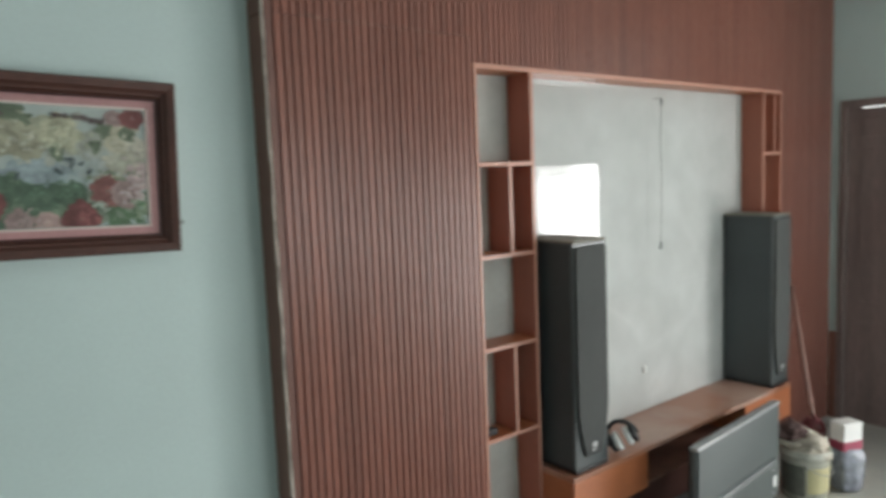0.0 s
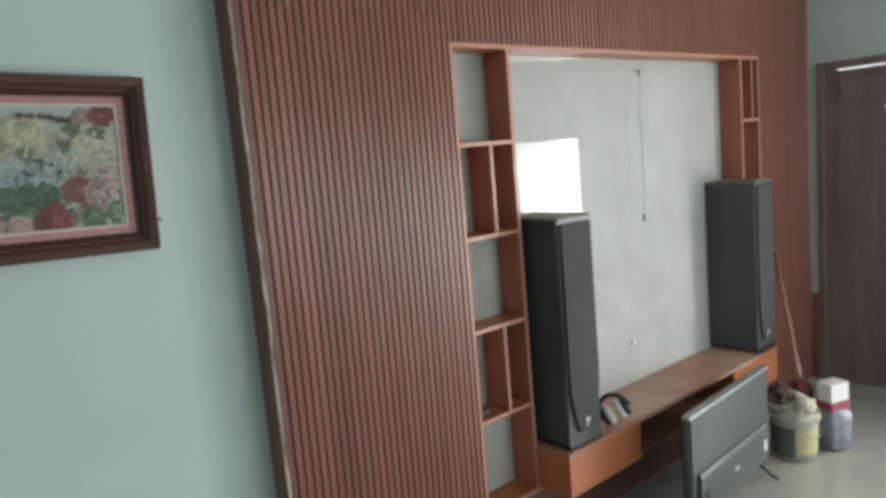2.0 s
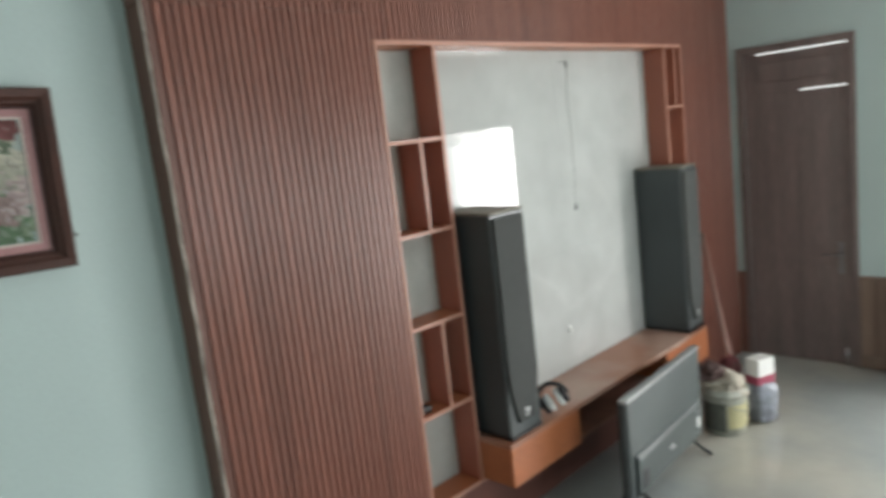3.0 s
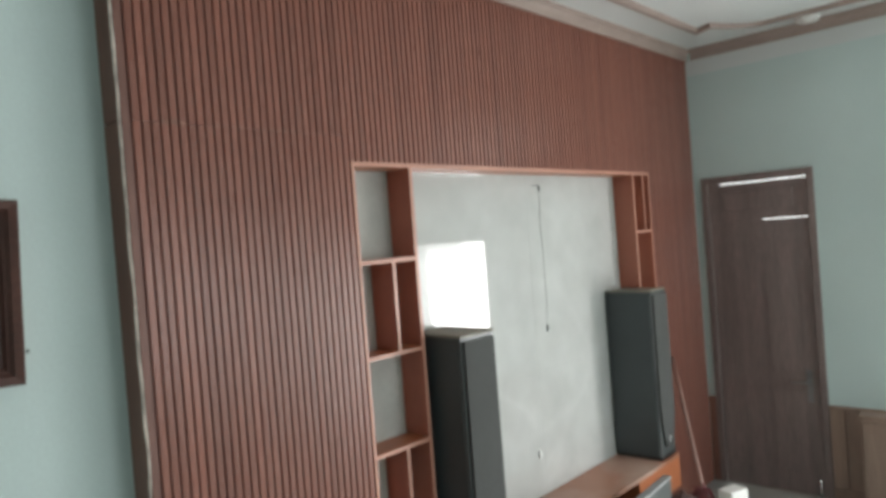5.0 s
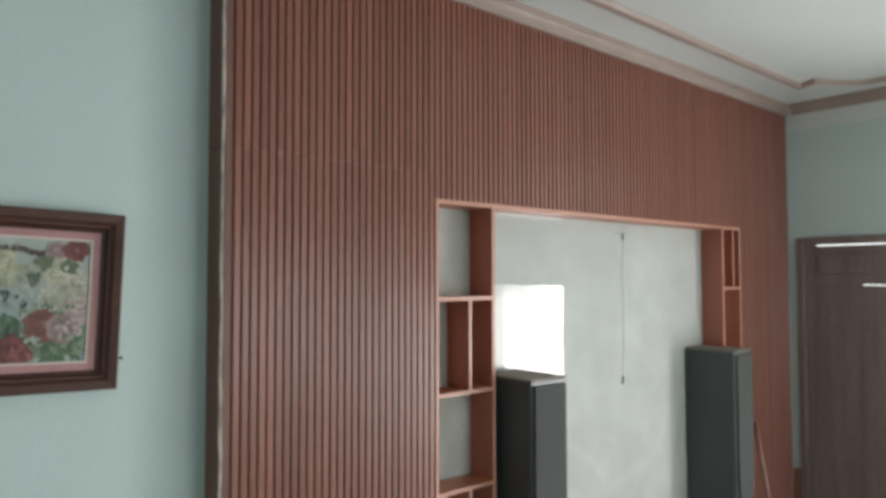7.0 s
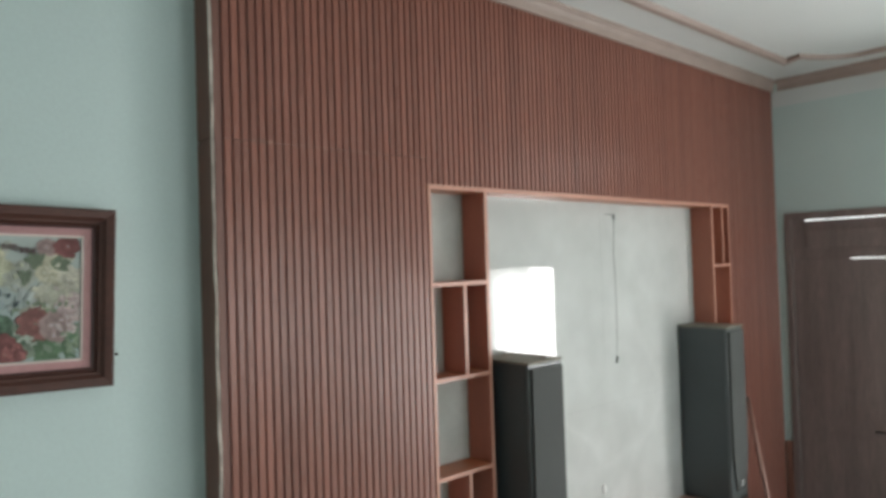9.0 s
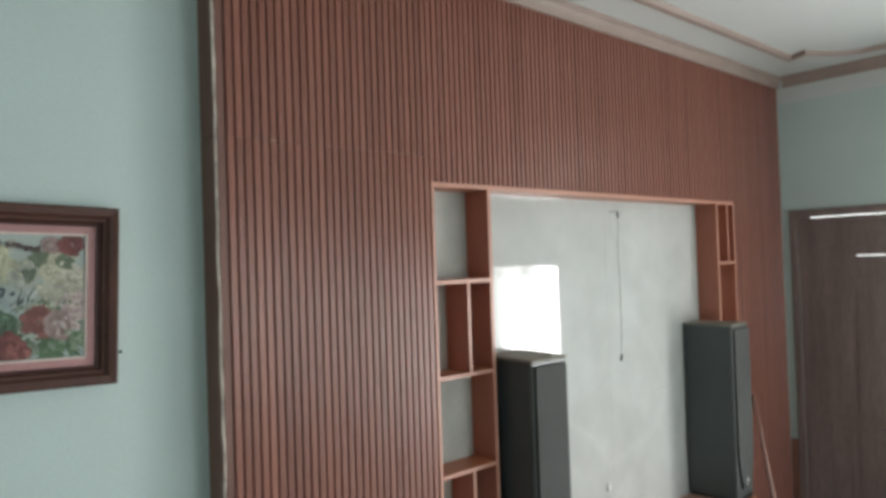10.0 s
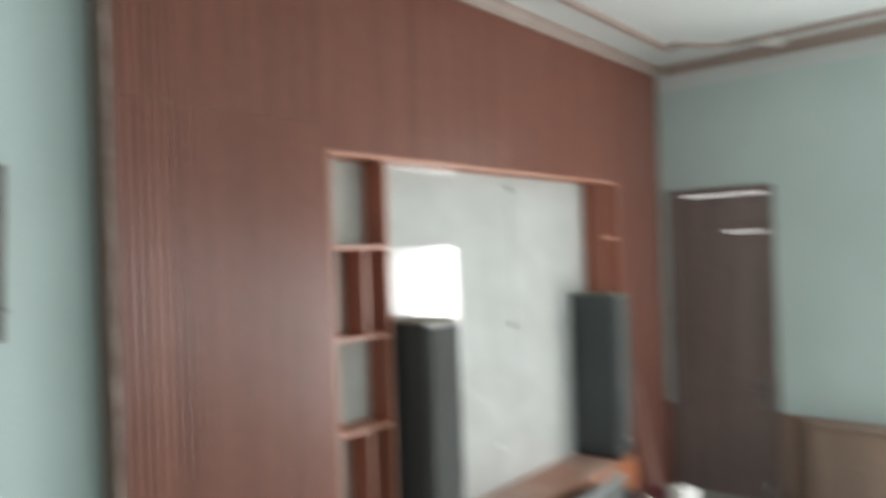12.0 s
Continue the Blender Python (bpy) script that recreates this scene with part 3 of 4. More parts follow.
# ---- loudspeakers ----
def loudspeaker(place):
    w, dp, h = 0.231, 0.315, 1.078
    s = thing("loudspeaker", place, "tall charcoal floor loudspeaker with black cloth grille", "loudspeaker", "loudspeakers on the bench")
    part("plinth", block((0.004, 0.004, 0), (w - 0.004, dp - 0.004, 0.02), 0.003), BLACK, s)
    part("cabinet", block((0, 0.022, 0.02), (w, dp, h - 0.012), 0.004), SPK, s)
    part("top_cap", block((-0.002, 0.0, h - 0.012), (w + 0.002, dp, h), 0.004), DUST, s, "dust-covered top")
    part("baffle", block((0.001, 0.008, 0.02), (w - 0.001, 0.0215, h - 0.0125), 0.003), BAFFLE, s, "grey front baffle")
    # the grille narrows in a curve towards its foot
    left = []
    for k in range(9):
        f = k / 8
        left.append((0.012 + 0.05 * (1 - f) ** 1.5, 0.075 + 0.24 * f))
    outline = left + [(0.012, h - 0.03), (w - 0.012, h - 0.03)] + [(w - x, z) for x, z in reversed(left)]
    part("grille", prism(outline, 1, -0.009, 0.0085, 0.003), GRILLE, s, "black cloth grille")
    part("badge", block((w / 2 - 0.015, -0.0115, 0.112), (w / 2 + 0.015, -0.0085, 0.135), 0.001), SILVER, s, "small silver badge")
    part("badge_foot", block((w / 2 - 0.02, -0.0112, 0.096), (w / 2 + 0.008, -0.0085, 0.104), 0.001), SILVER, s, "small silver badge")
    return s


spk = loudspeaker((2.334, -0.183, BZ))
copy_thing(spk, pose(4.150, -0.186, BZ, 0, 0, 2.6))


# ---- television, its back to the room ----
def television():
    w, h = 0.925, 0.54
    t = thing("television", (2.812, -0.487, 0.0), "grey flat television seen from behind, standing on the floor", "television", "", 3.8)
    z0 = 0.062
    part("screen", block((0.004, 0.034, z0 + 0.004), (w - 0.004, 0.042, z0 + h - 0.004), 0.002), BLACK, t)
    part("rim", block((0, 0.004, z0), (w, 0.034, z0 + h - 0.016), 0.005), BAFFLE, t, "dark grey rim")
    part("top_strip", block((0.002, -0.008, z0 + h - 0.0155), (w - 0.002, 0.036, z0 + h), 0.003), TVRIM, t, "pale grey top strip")
    shell = part("back_shell", block((0.012, -0.006, z0 + 0.008), (w - 0.012, 0.0045, z0 + h - 0.0165), 0.004), TVGREY, t)
    hs = part("rear_housing", prism([(-0.005, z0 + 0.02), (-0.024, z0 + 0.03), (-0.026, z0 + 0.215), (-0.02, z0 + 0.235), (-0.005, z0 + 0.245)], 0, 0.06, w - 0.07, 0.004), TVGREY, t)
    part("badge", block((w * 0.46, -0.0285, z0 + 0.115), (w * 0.515, -0.0245, z0 + 0.135), 0.001), SILVER, hs, "pale badge shape")
    part("port_recess", block((0.10, -0.0285, z0 + 0.05), (0.155, -0.023, z0 + 0.15), 0.002), BLACK, hs, "dark port recess")
    for k in range(9):
        part("vent_slot", block((0.30 + k * 0.045, -0.0240, z0 + 0.2215), (0.325 + k * 0.045, -0.0202, z0 + 0.2275)), BLACK, hs)
    for zz in (0.06, 0.19):
        part("screw", lathe([(0.001, 0), (0.006, 0), (0.006, 0.003), (0.001, 0.004)], 10), SILVER, hs).matrix_basis = pose(w - 0.13, -0.0245, z0 + zz, 90)
    part("label_plate", block((w - 0.125, -0.0285, z0 + 0.09), (w - 0.095, -0.024, z0 + 0.15), 0.001), PALEGREY, hs, "pale rating plate")
    for x in (0.13, w - 0.13):
        part("foot", tube([(x, -0.10, 0.009), (x, -0.05, 0.03), (x, 0.015, 0.075), (x, 0.06, 0.04), (x, 0.12, 0.009)], 0.0095), BLACK, t, "black splayed foot", True)
    return t


television()


# ---- bucket, bag, mop ----
def bucket():
    b = thing("bucket", (3.975, -0.462, 0.0), "grimy white paint bucket with yellow label, full of rags", "bucket")
    part("body", lathe([(0.112, 0.0), (0.117, 0.004), (0.128, 0.22), (0.129, 0.245), (0.138, 0.247), (0.139, 0.262), (0.132, 0.264), (0.133, 0.285), (0.127, 0.288), (0.123, 0.24), (0.11, 0.02), (0.02, 0.012)], 40), BUCKET, b, "", True)
    bm = bmesh.new()
    n = 20
    lab = []
    for k in range(n + 1):
        a = radians(-150 + 92 * k / n)
        lab.append((bm.verts.new((0.1212 * math.cos(a), 0.1212 * math.sin(a), 0.05)), bm.verts.new((0.1292 * math.cos(a), 0.1292 * math.sin(a), 0.2))))
    for p, q in zip(lab, lab[1:]):
        bm.faces.new((p[0], q[0], q[1], p[1]))
    part("label", bm, LABEL, b, "yellow printed label", True)
    # dark green-grey sleeve: shade on the bucket's west side, put in as colour
    bm = bmesh.new()
    lab = []
    for k in range(n + 1):
        a = radians(-245 + 90 * k / n)
        lab.append((bm.verts.new((0.1205 * math.cos(a), 0.1205 * math.sin(a), 0.03)), bm.verts.new((0.13 * math.cos(a), 0.13 * math.sin(a), 0.21))))
    for p, q in zip(lab, lab[1:]):
        bm.faces.new((p[0], q[0], q[1], p[1]))
    part("dark_label", bm, BUCKET_SHADE, b, "dark patch for the bucket's shaded side", True)
    part("bail_handle", tube([(0.139 * math.cos(radians(a)), 0.139 * math.sin(radians(a)) - 0.004, 0.255 - 0.10 * math.sin(radians(a + 180))) for a in range(180, 361, 12)], 0.003), CHROME, b, "thin wire handle", True)
    return b


bucket()
def rag_heap():
    bm = blob((0, 0, 0), (0.122, 0.118, 0.075), 0.45, 3.1, 4)
    r = link("rag", bm, RAG, None, "", True)
    r.matrix_world = pose(3.97, -0.462, 0.29)
    return tagged(r, "crumpled cream rag stuffed in the bucket", "rag")


rag_heap()
r2 = link("cloth", blob((0, 0, 0), (0.085, 0.07, 0.055), 0.5, 7.7, 4), BROWNBAG, None, "", True)
r2.matrix_world = pose(3.945, -0.395, 0.36)
tagged(r2, "dark brown cloth heaped on the bucket", "cloth")


def mop():
    m = thing("mop", (0, 0, 0), "maroon string mop upside down with worn reddish stick", "mop")
    foot, head = Vector(MOP_A), Vector(MOP_B)
    part("stick", tube([foot + (head - foot) * f for f in (0, 0.25, 0.5, 0.75, 1)], 0.0138, 12), STICK, m, "", True)
    rng = random.Random(8)
    c = foot + (head - foot) * 0.12
    for k in range(22):
        a = rng.uniform(0, 2 * math.pi)
        r = rng.uniform(0.03, 0.085)
        pts = [c + Vector((0, 0, 0.02)), c + Vector((r * 0.6 * math.cos(a), r * 0.6 * math.sin(a), 0.035 + rng.uniform(-0.01, 0.02))),
               c + Vector((r * math.cos(a), r * math.sin(a), -0.02)), c + Vector((r * 1.05 * math.cos(a + 0.2), r * 1.05 * math.sin(a + 0.2), -rng.uniform(0.06, 0.12)))]
        part("strand", tube(pts, 0.007, 6, 0.7), MAROON, m, "", True)
    return m


mop()


def sack():
    s = thing("carrier_sack", (4.20, -0.59, 0.0), "blue-grey plastic sack holding a white and crimson carton", "sack", "", -20)
    part("film", crumpled((-0.085, -0.07, 0.0), (0.085, 0.07, 0.262), 0.012, 2.4), FILM, s, "crumpled translucent blue-grey film", True)
    carton = part("carton", block((-0.07, -0.05, 0.25), (0.07, 0.05, 0.41), 0.006), PACKWHITE, s)
    part("band", block((-0.072, -0.052, 0.25), (0.072, 0.052, 0.305), 0.004), PACKRED, carton, "crimson printed band")
    return s


sack()


# ---- picture on the green wall ----
def picture():
    W, H, Fw = 0.82, 0.53, 0.052
    p = new("framed_picture")
    p.matrix_world = Matrix.Translation((0.730, YN, 1.967)) @ pose(0, 0, 0, 0, 1.95, 0)
    tagged(p, "flower picture in a wide mahogany frame with pink mat", "picture")
    # local: x from -W to 0, z from -H/2 to H/2, y towards the room is minus
    prof = [(0, 0), (0, -0.05), (0.006, -0.056), (0.026, -0.052), (0.036, -0.04), (0.043, -0.038), (0.047, -0.028), (Fw, -0.024), (Fw, 0)]
    c = [(-W, -H / 2), (0, -H / 2), (0, H / 2), (-W, H / 2)]
    inward = [(1, 1), (-1, 1), (-1, -1), (1, -1)]
    for k in range(4):
        bm = bmesh.new()
        a, b = k, (k + 1) % 4
        ra = [bm.verts.new((c[a][0] + inward[a][0] * u, y, c[a][1] + inward[a][1] * u)) for u, y in prof]
        rb = [bm.verts.new((c[b][0] + inward[b][0] * u, y, c[b][1] + inward[b][1] * u)) for u, y in prof]
        for i in range(len(prof)):
            j = (i + 1) % len(prof)
            bm.faces.new((ra[i], ra[j], rb[j], rb[i]))
        bm.faces.new(ra)
        bm.faces.new(rb)
        bmesh.ops.recalc_face_normals(bm, faces=bm.faces[:])
        part("frame_rail", bm, MAHOG, p)
    i0, i1, j0, j1 = -W + Fw, -Fw, -H / 2 + Fw, H / 2 - Fw

    def ring(name, d, w, y, m):
        for a, b in (((i0 + d, j0 + d), (i1 - d, j0 + d + w)), ((i0 + d, j1 - d - w), (i1 - d, j1 - d)), ((i0 + d, j0 + d + w), (i0 + d + w, j1 - d - w)), ((i1 - d - w, j0 + d + w), (i1 - d, j1 - d - w))):
            part(name, block((a[0], y, a[1]), (b[0], -0.006, b[1]), 0.001), m, p)
    ring("rebate", 0.0, 0.006, -0.0275, MAHOG_D)
    ring("mat_board", 0.006, 0.022, -0.0225, PINK)
    ring("mat_edge", 0.028, 0.006, -0.0218, CREAM)
    part("canvas", block((i0 + 0.005, -0.0165, j0 + 0.005), (i1 - 0.005, -0.002, j1 - 0.005)), CANVAS, p, "pale canvas with painted flowers")
    ux, vz = i1 - 0.034, j1 - 0.034      # canvas's upper corner beside the slatted panel
    cols = {}

    def paint(rgb):
        key = tuple(round(q, 3) for q in rgb)
        if key not in cols:
            cols[key] = mat("paint", [(c * 0.8 + sum(rgb) * 0.0667) * 0.76 for c in rgb], 0.75, big=0.28, fine=0.22, big_scale=30, fine_scale=200)
        return cols[key]
    rng = random.Random(12)
    lo_x, hi_x, lo_z, hi_z = i0 + 0.036, i1 - 0.036, j0 + 0.036, j1 - 0.036
    level = [0]

    def petal(bm, cx, cz, rx, rz, turn, y):
        n = 12
        vs = []
        for k in range(n):
            a = 2 * math.pi * k / n
            x, z = rx * math.cos(a), rz * math.sin(a) * (1 + 0.12 * math.sin(3 * a))
            vs.append(bm.verts.new((min(hi_x, max(lo_x, cx + x * math.cos(turn) - z * math.sin(turn))), y, min(hi_z, max(lo_z, cz + x * math.sin(turn) + z * math.cos(turn))))))
        bm.faces.new(vs)

    def flower(dx, dz, r, rgb, name="flower"):
        level[0] += 1
        base = -0.0167 - level[0] * 0.0001
        cx, cz = ux - dx, vz - dz
        for ringk, (f, n) in enumerate(((1.0, 11), (0.66, 8), (0.36, 5))):
            bm = bmesh.new()
            for k in range(n):
                a = 2 * math.pi * k / n + ringk * 0.3 + rng.uniform(-0.2, 0.2)
                petal(bm, cx + math.cos(a) * r * f * 0.6, cz + math.sin(a) * r * f * 0.6, r * f * 0.46 * rng.uniform(0.6, 1.25), r * f * 0.36 * rng.uniform(0.7, 1.2), a + rng.uniform(-0.4, 0.4), base - ringk * 0.00003 - k * 0.000002)
            g = (1.0, 0.82, 1.12)[ringk]
            ob = part(name if ringk == 0 else "petals", bm, paint([min(1, q * g) for q in rgb]), p)

    def leaves(dx, dz, wx, wz, n, rgb):
        level[0] += 1
        bm = bmesh.new()
        for k in range(n):
            petal(bm, ux - dx + rng.uniform(-wx, wx), vz - dz + rng.uniform(-wz, wz), rng.uniform(0.014, 0.028), rng.uniform(0.006, 0.012), rng.uniform(0, 3.1), -0.0167 - level[0] * 0.0001 - k * 0.000001)
        tagged(part("leaves", bm, paint(rgb), p), kind="stuff")
    def wash(dx, dz, wx, wz, n, rgb):
        level[0] += 1
        bm = bmesh.new()
        for k in range(n):
            petal(bm, ux - dx + rng.gauss(0, wx * 0.5), vz - dz + rng.gauss(0, wz * 0.5), rng.uniform(0.02, 0.04), rng.uniform(0.014, 0.026), rng.uniform(0, 3.1), -0.0167 - level[0] * 0.0001 - k * 0.000001)
        tagged(part("colour_wash", bm, paint(rgb), p), kind="stuff")

    def dabs(dx, dz, wx, wz, n, rgb):
        level[0] += 1
        bm = bmesh.new()
        for k in range(n):
            petal(bm, ux - dx + rng.gauss(0, wx * 0.5), vz - dz + rng.gauss(0, wz * 0.5), rng.uniform(0.004, 0.009), rng.uniform(0.003, 0.006), rng.uniform(0, 3.1), -0.0167 - level[0] * 0.0001 - k * 0.000001)
        tagged(part("brush_dab", bm, paint(rgb), p), kind="stuff")
    K, V = 1 / 1600, 1 / 1480

    def q(x, y):
        return (640 - x) * K, (y - 175) * V
    green, dark = (0.11, 0.19, 0.12), (0.17, 0.225, 0.14)
    yellow, pink, red = (0.43, 0.42, 0.28), (0.43, 0.29, 0.27), (0.27, 0.08, 0.075)
    for x, y, wx, wz, n, rgb in ((120, 480, 0.09, 0.05, 16, (0.36, 0.46, 0.48)), (330, 330, 0.12, 0.05, 22, (0.48, 0.51, 0.42)), (540, 400, 0.06, 0.08, 26, (0.50, 0.50, 0.38)),
                                  (420, 620, 0.14, 0.05, 40, (0.26, 0.34, 0.24)), (80, 620, 0.12, 0.06, 44, (0.20, 0.30, 0.19)), (60, 280, 0.09, 0.05, 22, (0.42, 0.44, 0.30))):
        wash(*q(x, y), wx, wz, n, rgb)
    leaves(*q(180, 560), 0.11, 0.03, 60, green)
    leaves(*q(60, 215), 0.035, 0.025, 14, dark)
    leaves(*q(530, 660), 0.06, 0.04, 24, (0.13, 0.24, 0.12))
    leaves(*q(40, 640), 0.09, 0.05, 26, green)
    leaves(*q(360, 590), 0.06, 0.02, 12, green)
    flower(*q(110, 330), 0.055, yellow)
    flower(*q(260, 290), 0.055, (0.55, 0.55, 0.36))
    flower(*q(30, 320), 0.05, yellow)
    flower(*q(510, 310), 0.045, (0.58, 0.55, 0.38))
    flower(*q(590, 350), 0.035, (0.60, 0.57, 0.45))
    flower(*q(490, 220), 0.028, pink)
    flower(*q(580, 215), 0.036, red)
    flower(*q(600, 480), 0.045, (0.60, 0.44, 0.42))
    flower(*q(450, 545), 0.05, (0.31, 0.11, 0.095))
    flower(*q(530, 560), 0.046, pink)
    flower(*q(330, 670), 0.055, red)
    flower(*q(70, 680), 0.04, pink)
    flower(*q(185, 680), 0.036, (0.55, 0.36, 0.32))
    flower(*q(-60, 600), 0.05, red)
    flower(*q(-160, 640), 0.045, pink)
    flower(*q(-120, 300), 0.05, yellow)
    leaves(*q(450, 270), 0.012, 0.012, 6, dark)
    leaves(*q(550, 290), 0.01, 0.01, 5, dark)
    leaves(*q(410, 350), 0.008, 0.006, 3, dark)
    leaves(*q(235, 375), 0.012, 0.012, 6, dark)
    leaves(*q(-120, 480), 0.09, 0.03, 20, green)
    for x, y, wx, wz, n, rgb in ((560, 380, 0.06, 0.07, 34, (0.66, 0.64, 0.48)), (600, 470, 0.035, 0.05, 22, (0.62, 0.50, 0.47)), (560, 560, 0.04, 0.03, 22, (0.66, 0.52, 0.50)),
                                  (280, 330, 0.07, 0.04, 26, (0.60, 0.62, 0.42)), (120, 340, 0.07, 0.05, 26, (0.62, 0.61, 0.46)), (430, 430, 0.09, 0.05, 26, (0.52, 0.57, 0.54)),
                                  (500, 480, 0.06, 0.02, 16, (0.24, 0.32, 0.19)), (230, 540, 0.09, 0.025, 24, (0.15, 0.27, 0.17)), (600, 640, 0.035, 0.03, 24, (0.30, 0.40, 0.25)),
                                  (370, 670, 0.035, 0.03, 14, (0.42, 0.13, 0.12)), (120, 670, 0.04, 0.03, 18, (0.60, 0.44, 0.40)), (230, 460, 0.07, 0.03, 20, (0.36, 0.46, 0.47)), (420, 610, 0.04, 0.02, 14, (0.45, 0.52, 0.42))):
        dabs(*q(x, y), wx, wz, n, rgb)
    # brush strokes and unreadable script as plain bars
    for x, y, a, l in ((240, 460, -0.8, 0.03), (300, 425, 1.2, 0.035), (285, 405, 0.1, 0.03), (340, 425, 1.0, 0.015), (372, 460, 0.9, 0.024), (70, 480, 1.1, 0.03)):
        bm = bmesh.new()
        level[0] += 1
        dx, dz = q(x, y)
        petal(bm, ux - dx, vz - dz, l / 2, 0.005, a, -0.0168 - level[0] * 0.0001)
        part("brush_stroke", bm, paint((0.10, 0.14, 0.15)), p)
    for x0, x1, y in ((228, 292, 218), (314, 378, 222), (384, 446, 234), (-60, 30, 222)):
        x = x0
        while x < x1:
            w, tall = rng.uniform(4, 9), rng.uniform(0.006, 0.018)
            dx0, dz = q(x, y + rng.uniform(-4, 4))
            dx1, _ = q(min(x1, x + w), y)
            part("script_bar", block((ux - dx0, -0.0225, vz - dz - tall * 0.6), (ux - dx1, -0.0162, vz - dz + tall * 0.5)), paint((0.20, 0.13, 0.13)), p)
            x += w + rng.uniform(3, 6)
    return p


picture()


# ---- small things ----
def hanging_wire():
    h = thing("hanging_wire", (0, 0, 0), "thin grey wire hanging loose before the grey back slab", "wire")
    pts = [(3.402, BACK, 2.288), (3.397, 0.105, 2.287), (3.394, 0.083, 2.28)]
    for k in range(25):
        f = k / 24
        pts.append((3.394 - 0.006 * math.sin(f * 7) + 0.003 * math.sin(f * 17) - 0.012 * f, 0.08, 2.272 - 0.80 * f))
    part("wire", tube(pts, 0.0016, 6), WIRE, h, "", True)
    part("taped_end", tube([(3.394, 0.08, 2.25), (3.394, 0.08, 2.285)], 0.0045, 8), PLUG, h, "black taped end", True)
    part("plug", tube([(3.374, 0.08, 1.452), (3.380, 0.08, 1.47), (3.381, 0.08, 1.49)], 0.006, 8), PLUG, h, "black plug", True)
    return h


hanging_wire()
# raised white oval, a highlight on the back slab made as a shape
highlight_oval = thing("cable_outlet", (3.295, BACK - 0.001, 0.758), "small white oval in place of a highlight on the back slab", "outlet")
part("cover", lathe([(0.001, 0), (0.016, 0), (0.016, 0.005), (0.012, 0.008), (0.001, 0.009)], 20), PLASTER, highlight_oval, "", True).matrix_basis = pose(0, 0, 0, 90) @ Matrix.Diagonal((0.85, 1.5, 1, 1))


def headphones():
    h = thing("headphones", (2.70, -0.15, BZ), "black headphones with pale cushions lying on the bench", "headphones", "", -50)
    n = 16
    part("headband", tube([(0.062 * math.cos(math.pi * k / n), 0, 0.035 + 0.078 * math.sin(math.pi * k / n)) for k in range(n + 1)], 0.009, 10), BLACK, h, "", True)
    for x, s in ((-0.058, 1), (0.058, -1)):
        cup = part("ear_cup", lathe([(0.001, 0), (0.03, 0.0), (0.037, 0.006), (0.037, 0.018), (0.03, 0.022), (0.001, 0.022)], 24), BLACK, h, "", True)
        cup.matrix_basis = pose(x, 0, 0.038, 0, 90 * s, 0)
        cu = part("cushion", lathe([(0.001, 0.0225), (0.034, 0.0225), (0.041, 0.032), (0.037, 0.044), (0.02, 0.046), (0.001, 0.04)], 24), PALEGREY, cup, "pale grey cushion", True)
    # tipped over to one side, resting on one cup
    h.matrix_world = pose(2.715, -0.178, BZ + 0.036, 0, -30, -50) @ Matrix.Scale(1.2, 4)
    return h


headphones()
ad = thing("power_adapter", (2.02, 0.05, 0.737), "small black power adapter on the shelf", "adapter")
part("case", block((-0.03, -0.02, 0), (0.03, 0.02, 0.03), 0.006), BLACK, ad)
part("lead", tube([(0.03, 0, 0.012), (0.05, 0.01, 0.006), (0.07, 0.03, 0.004)], 0.0025, 6), BLACK, ad, "", True)

nail = thing("nail", (0.742, YN, 1.79), "small dark nail in the green wall beside the picture", "nail")
part("shank", tube([(0, 0.002, 0), (0, -0.014, 0.002)], 0.0022, 8), BLACK, nail, "", True)
part("head", tube([(0, -0.014, 0.002), (0, -0.0165, 0.002)], 0.005, 10), BLACK, nail, "", True)
# low cabinet against the wainscot
cab = thing("low_cabinet", (0, 0, 0), "low greyish-brown wooden cabinet against the wainscot", "cabinet")
part("body", block((XE - 0.165, DW1 + 0.08, 0.03), (XE - 0.04, -1.055, 0.63), 0.003), WAINS, cab)
part("top_board", block((XE - 0.175, DW1 + 0.07, 0.63), (XE - 0.036, -1.045, 0.655), 0.004), WAINS, cab)
part("plinth", block((XE - 0.155, DW1 + 0.09, 0.0), (XE - 0.045, -1.07, 0.03)), EDGE, cab)
for y0, y1 in ((-1.38, -1.07), (-1.71, -1.395)):
    dr = part("door", block((XE - 0.178, y0, 0.05), (XE - 0.1655, y1, 0.615), 0.003), WAINS, cab)
    part("knob", lathe([(0.001, 0), (0.006, 0), (0.006, 0.008), (0.011, 0.014), (0.009, 0.02), (0.001, 0.021)], 14), CHROME, dr, "dull steel knob", True).matrix_basis = pose(XE - 0.178, y0 + 0.03 if y0 > -1.4 else y1 - 0.03, 0.4, 0, -90, 0)

# white disc on the ceiling, added for a bright glint beside the cornice
glint_disc = thing("ceiling_spot", (5.27, -0.90, CEIL), "small white disc in place of a bright glint by the cornice", "ceiling light")
part("rim", lathe([(0.001, 0), (0.075, 0), (0.075, -0.015), (0.062, -0.03), (0.045, -0.022), (0.001, -0.02)], 28), PLASTER, glint_disc, "", True)
part("lens", lathe([(0.001, -0.021), (0.044, -0.0225), (0.044, -0.028), (0.001, -0.036)], 24), PLASTER, glint_disc, "", True)

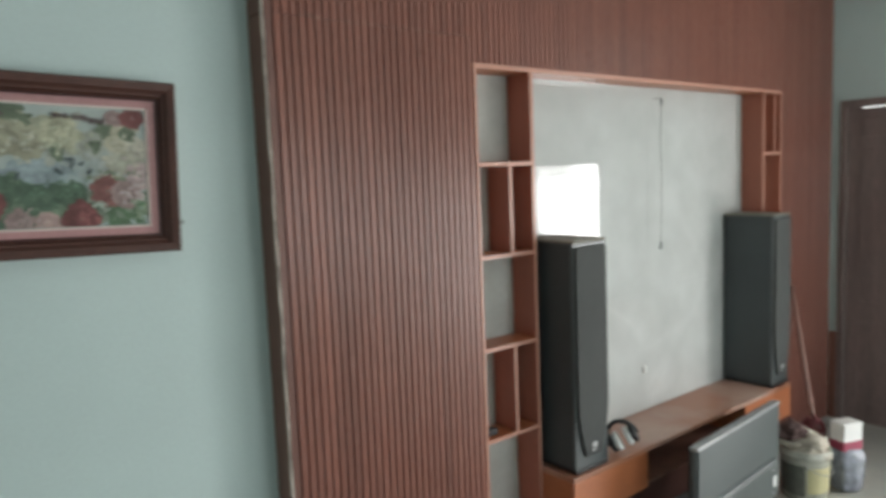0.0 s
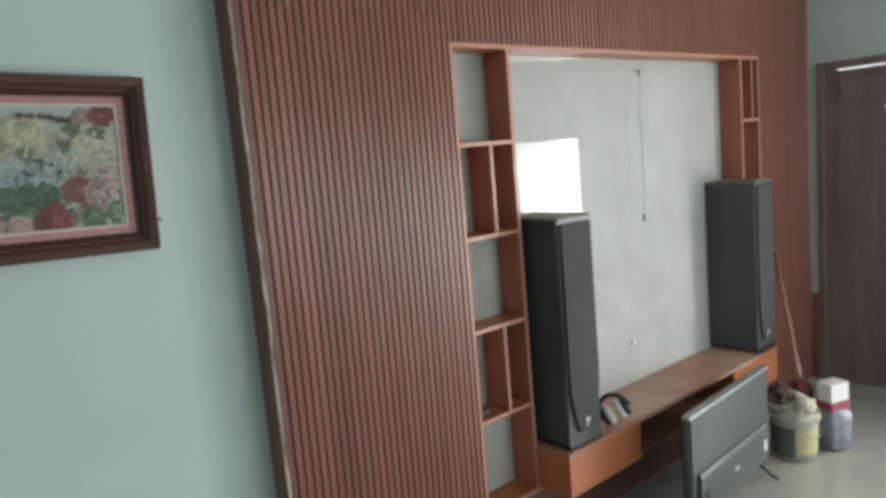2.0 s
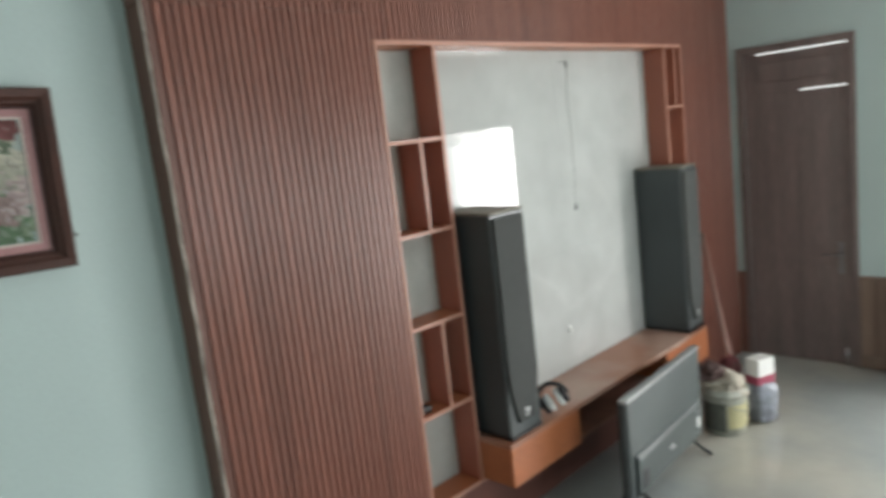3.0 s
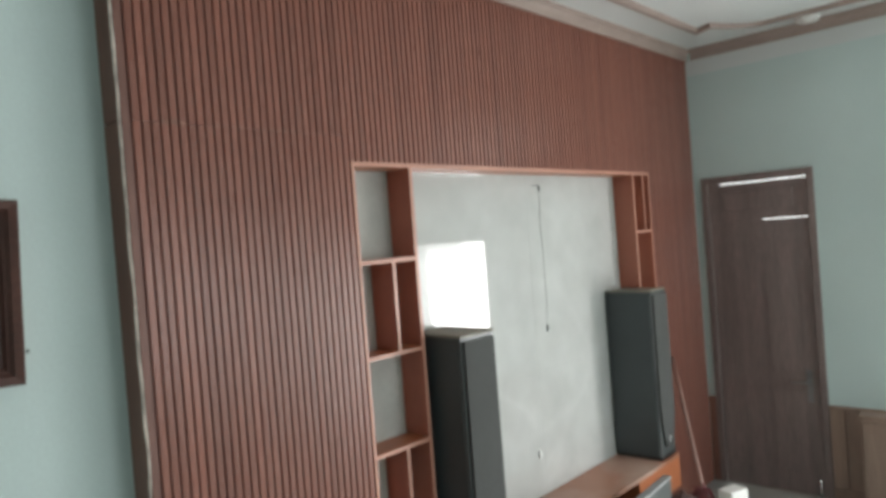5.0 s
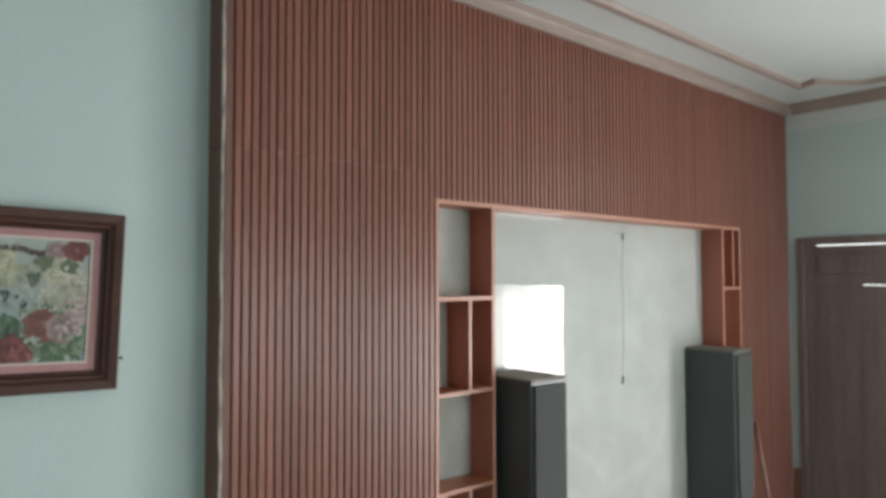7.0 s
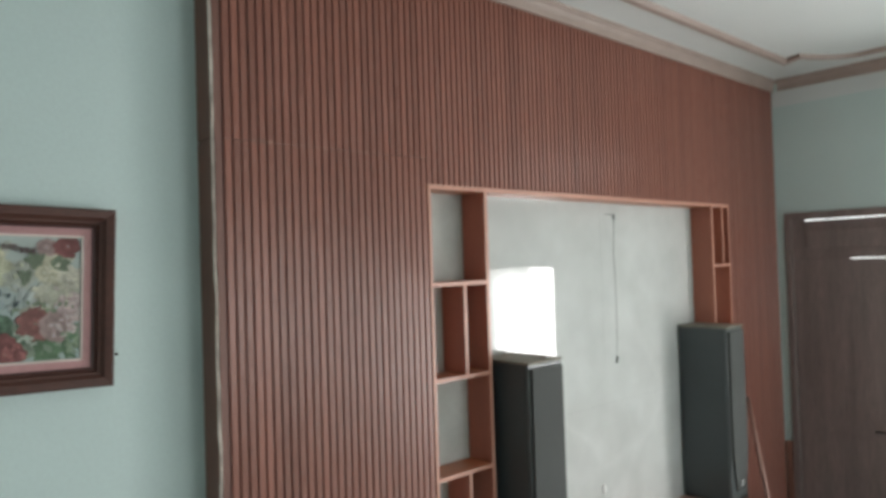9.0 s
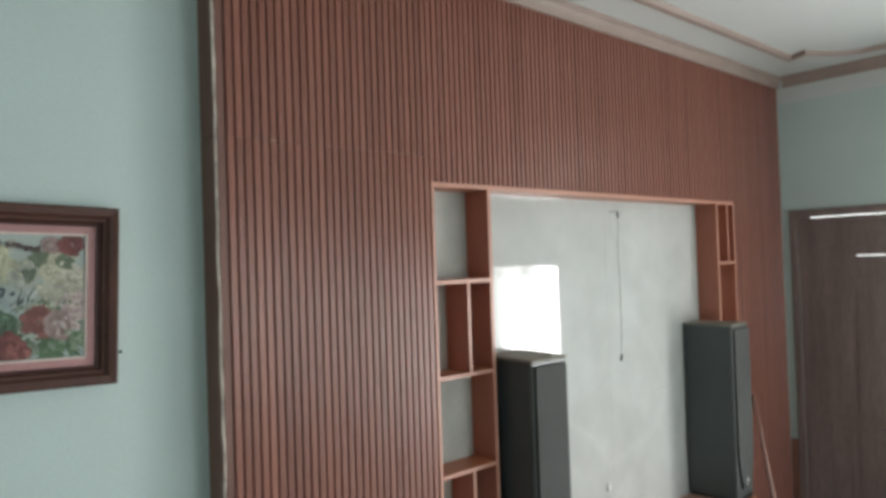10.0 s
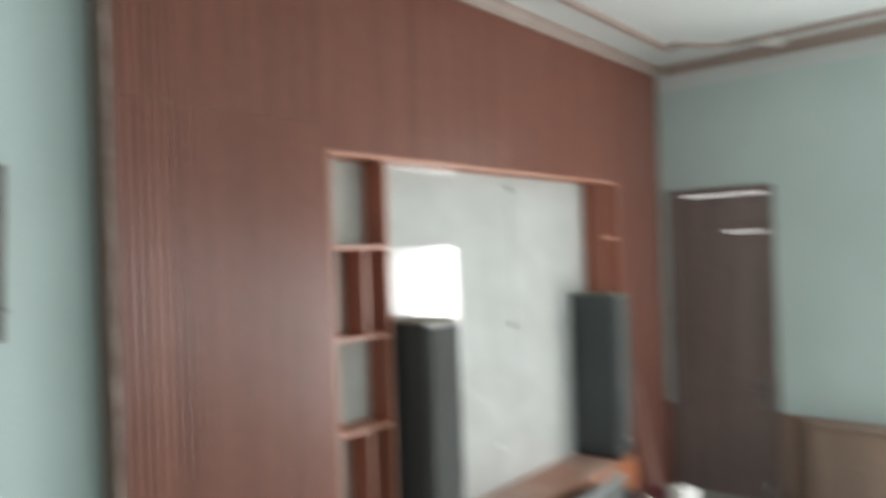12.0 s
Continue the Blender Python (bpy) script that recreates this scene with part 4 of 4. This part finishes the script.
# dust smears along the joint of the slats
rng = random.Random(21)
x = X0 + 0.0435 + 3 * 0.0315
for n, (run, tall) in enumerate(((3, 0.012), (3, 0.0), (4, 0.003), (3, 0.0), (5, 0.002))):
    for k in range(run):
        if tall:
            h = tall * rng.uniform(0.4, 1.2)
            part("joint_filler", block((x + 0.002, -0.0012, 2.4725 - rng.uniform(0, 0.002)), (x + 0.0225, 0.002, 2.476 + h), 0.0005), SMEAR, panel, "dusty filler at the slats' joint")
        x += 0.0315


# ---- slats, boards: many alike pieces ----
def slat_mesh(z0, z1, pitch):
    w = pitch * 0.82
    prof = [(0.0, G), (0.0006, 0.0026), (0.0028, 0.0004), (w * 0.5, 0.0), (w - 0.0028, 0.0004), (w - 0.0006, 0.0026), (w, G)]
    bm = bmesh.new()
    a = [bm.verts.new((x, y, z0)) for x, y in prof]
    b = [bm.verts.new((x, y, z1)) for x, y in prof]
    for i in range(len(prof) - 1):
        bm.faces.new((a[i], b[i], b[i + 1], a[i + 1]))
    bm.faces.new(a)
    bm.faces.new(b[::-1])
    bmesh.ops.recalc_face_normals(bm, faces=bm.faces[:])
    me = bpy.data.meshes.new("slat")
    bm.to_mesh(me)
    bm.free()
    me.materials.append(SLAT)
    return me


PITCH = 0.0315
low, high, over, full = slat_mesh(0, 2.4735, PITCH), slat_mesh(2.4755, PTOP, PITCH), slat_mesh(NZ1 + T, PTOP, PITCH), slat_mesh(0, PTOP, PITCH)
x = X0 + 0.0435
while x < X1 - 0.01:
    c = x + PITCH * 0.38
    if c < NX0 - 0.012:
        sets = (low, high)
    elif c < NX1 + 0.012:
        sets = (over,)
    else:
        sets = (full,)
    for me in sets:
        ob = new("slat", me)
        ob.parent = panel
        ob.location = (x, 0.0004 * math.sin(x * 91), 0)
    x += PITCH

bm = block((-0.014, 0.002, 0.09), (0, 0.098, 0.64), 0.003, 1)
me = bpy.data.meshes.new("board")
bm.to_mesh(me)
bm.free()
me.materials.append(WAINS)
y = D0 - 0.002 - 0.1
while y > DW1 + 0.06:
    ob = new("board", me)
    ob.parent = wains
    ob.location = (XE - 0.008, y, 0)
    y -= 0.1
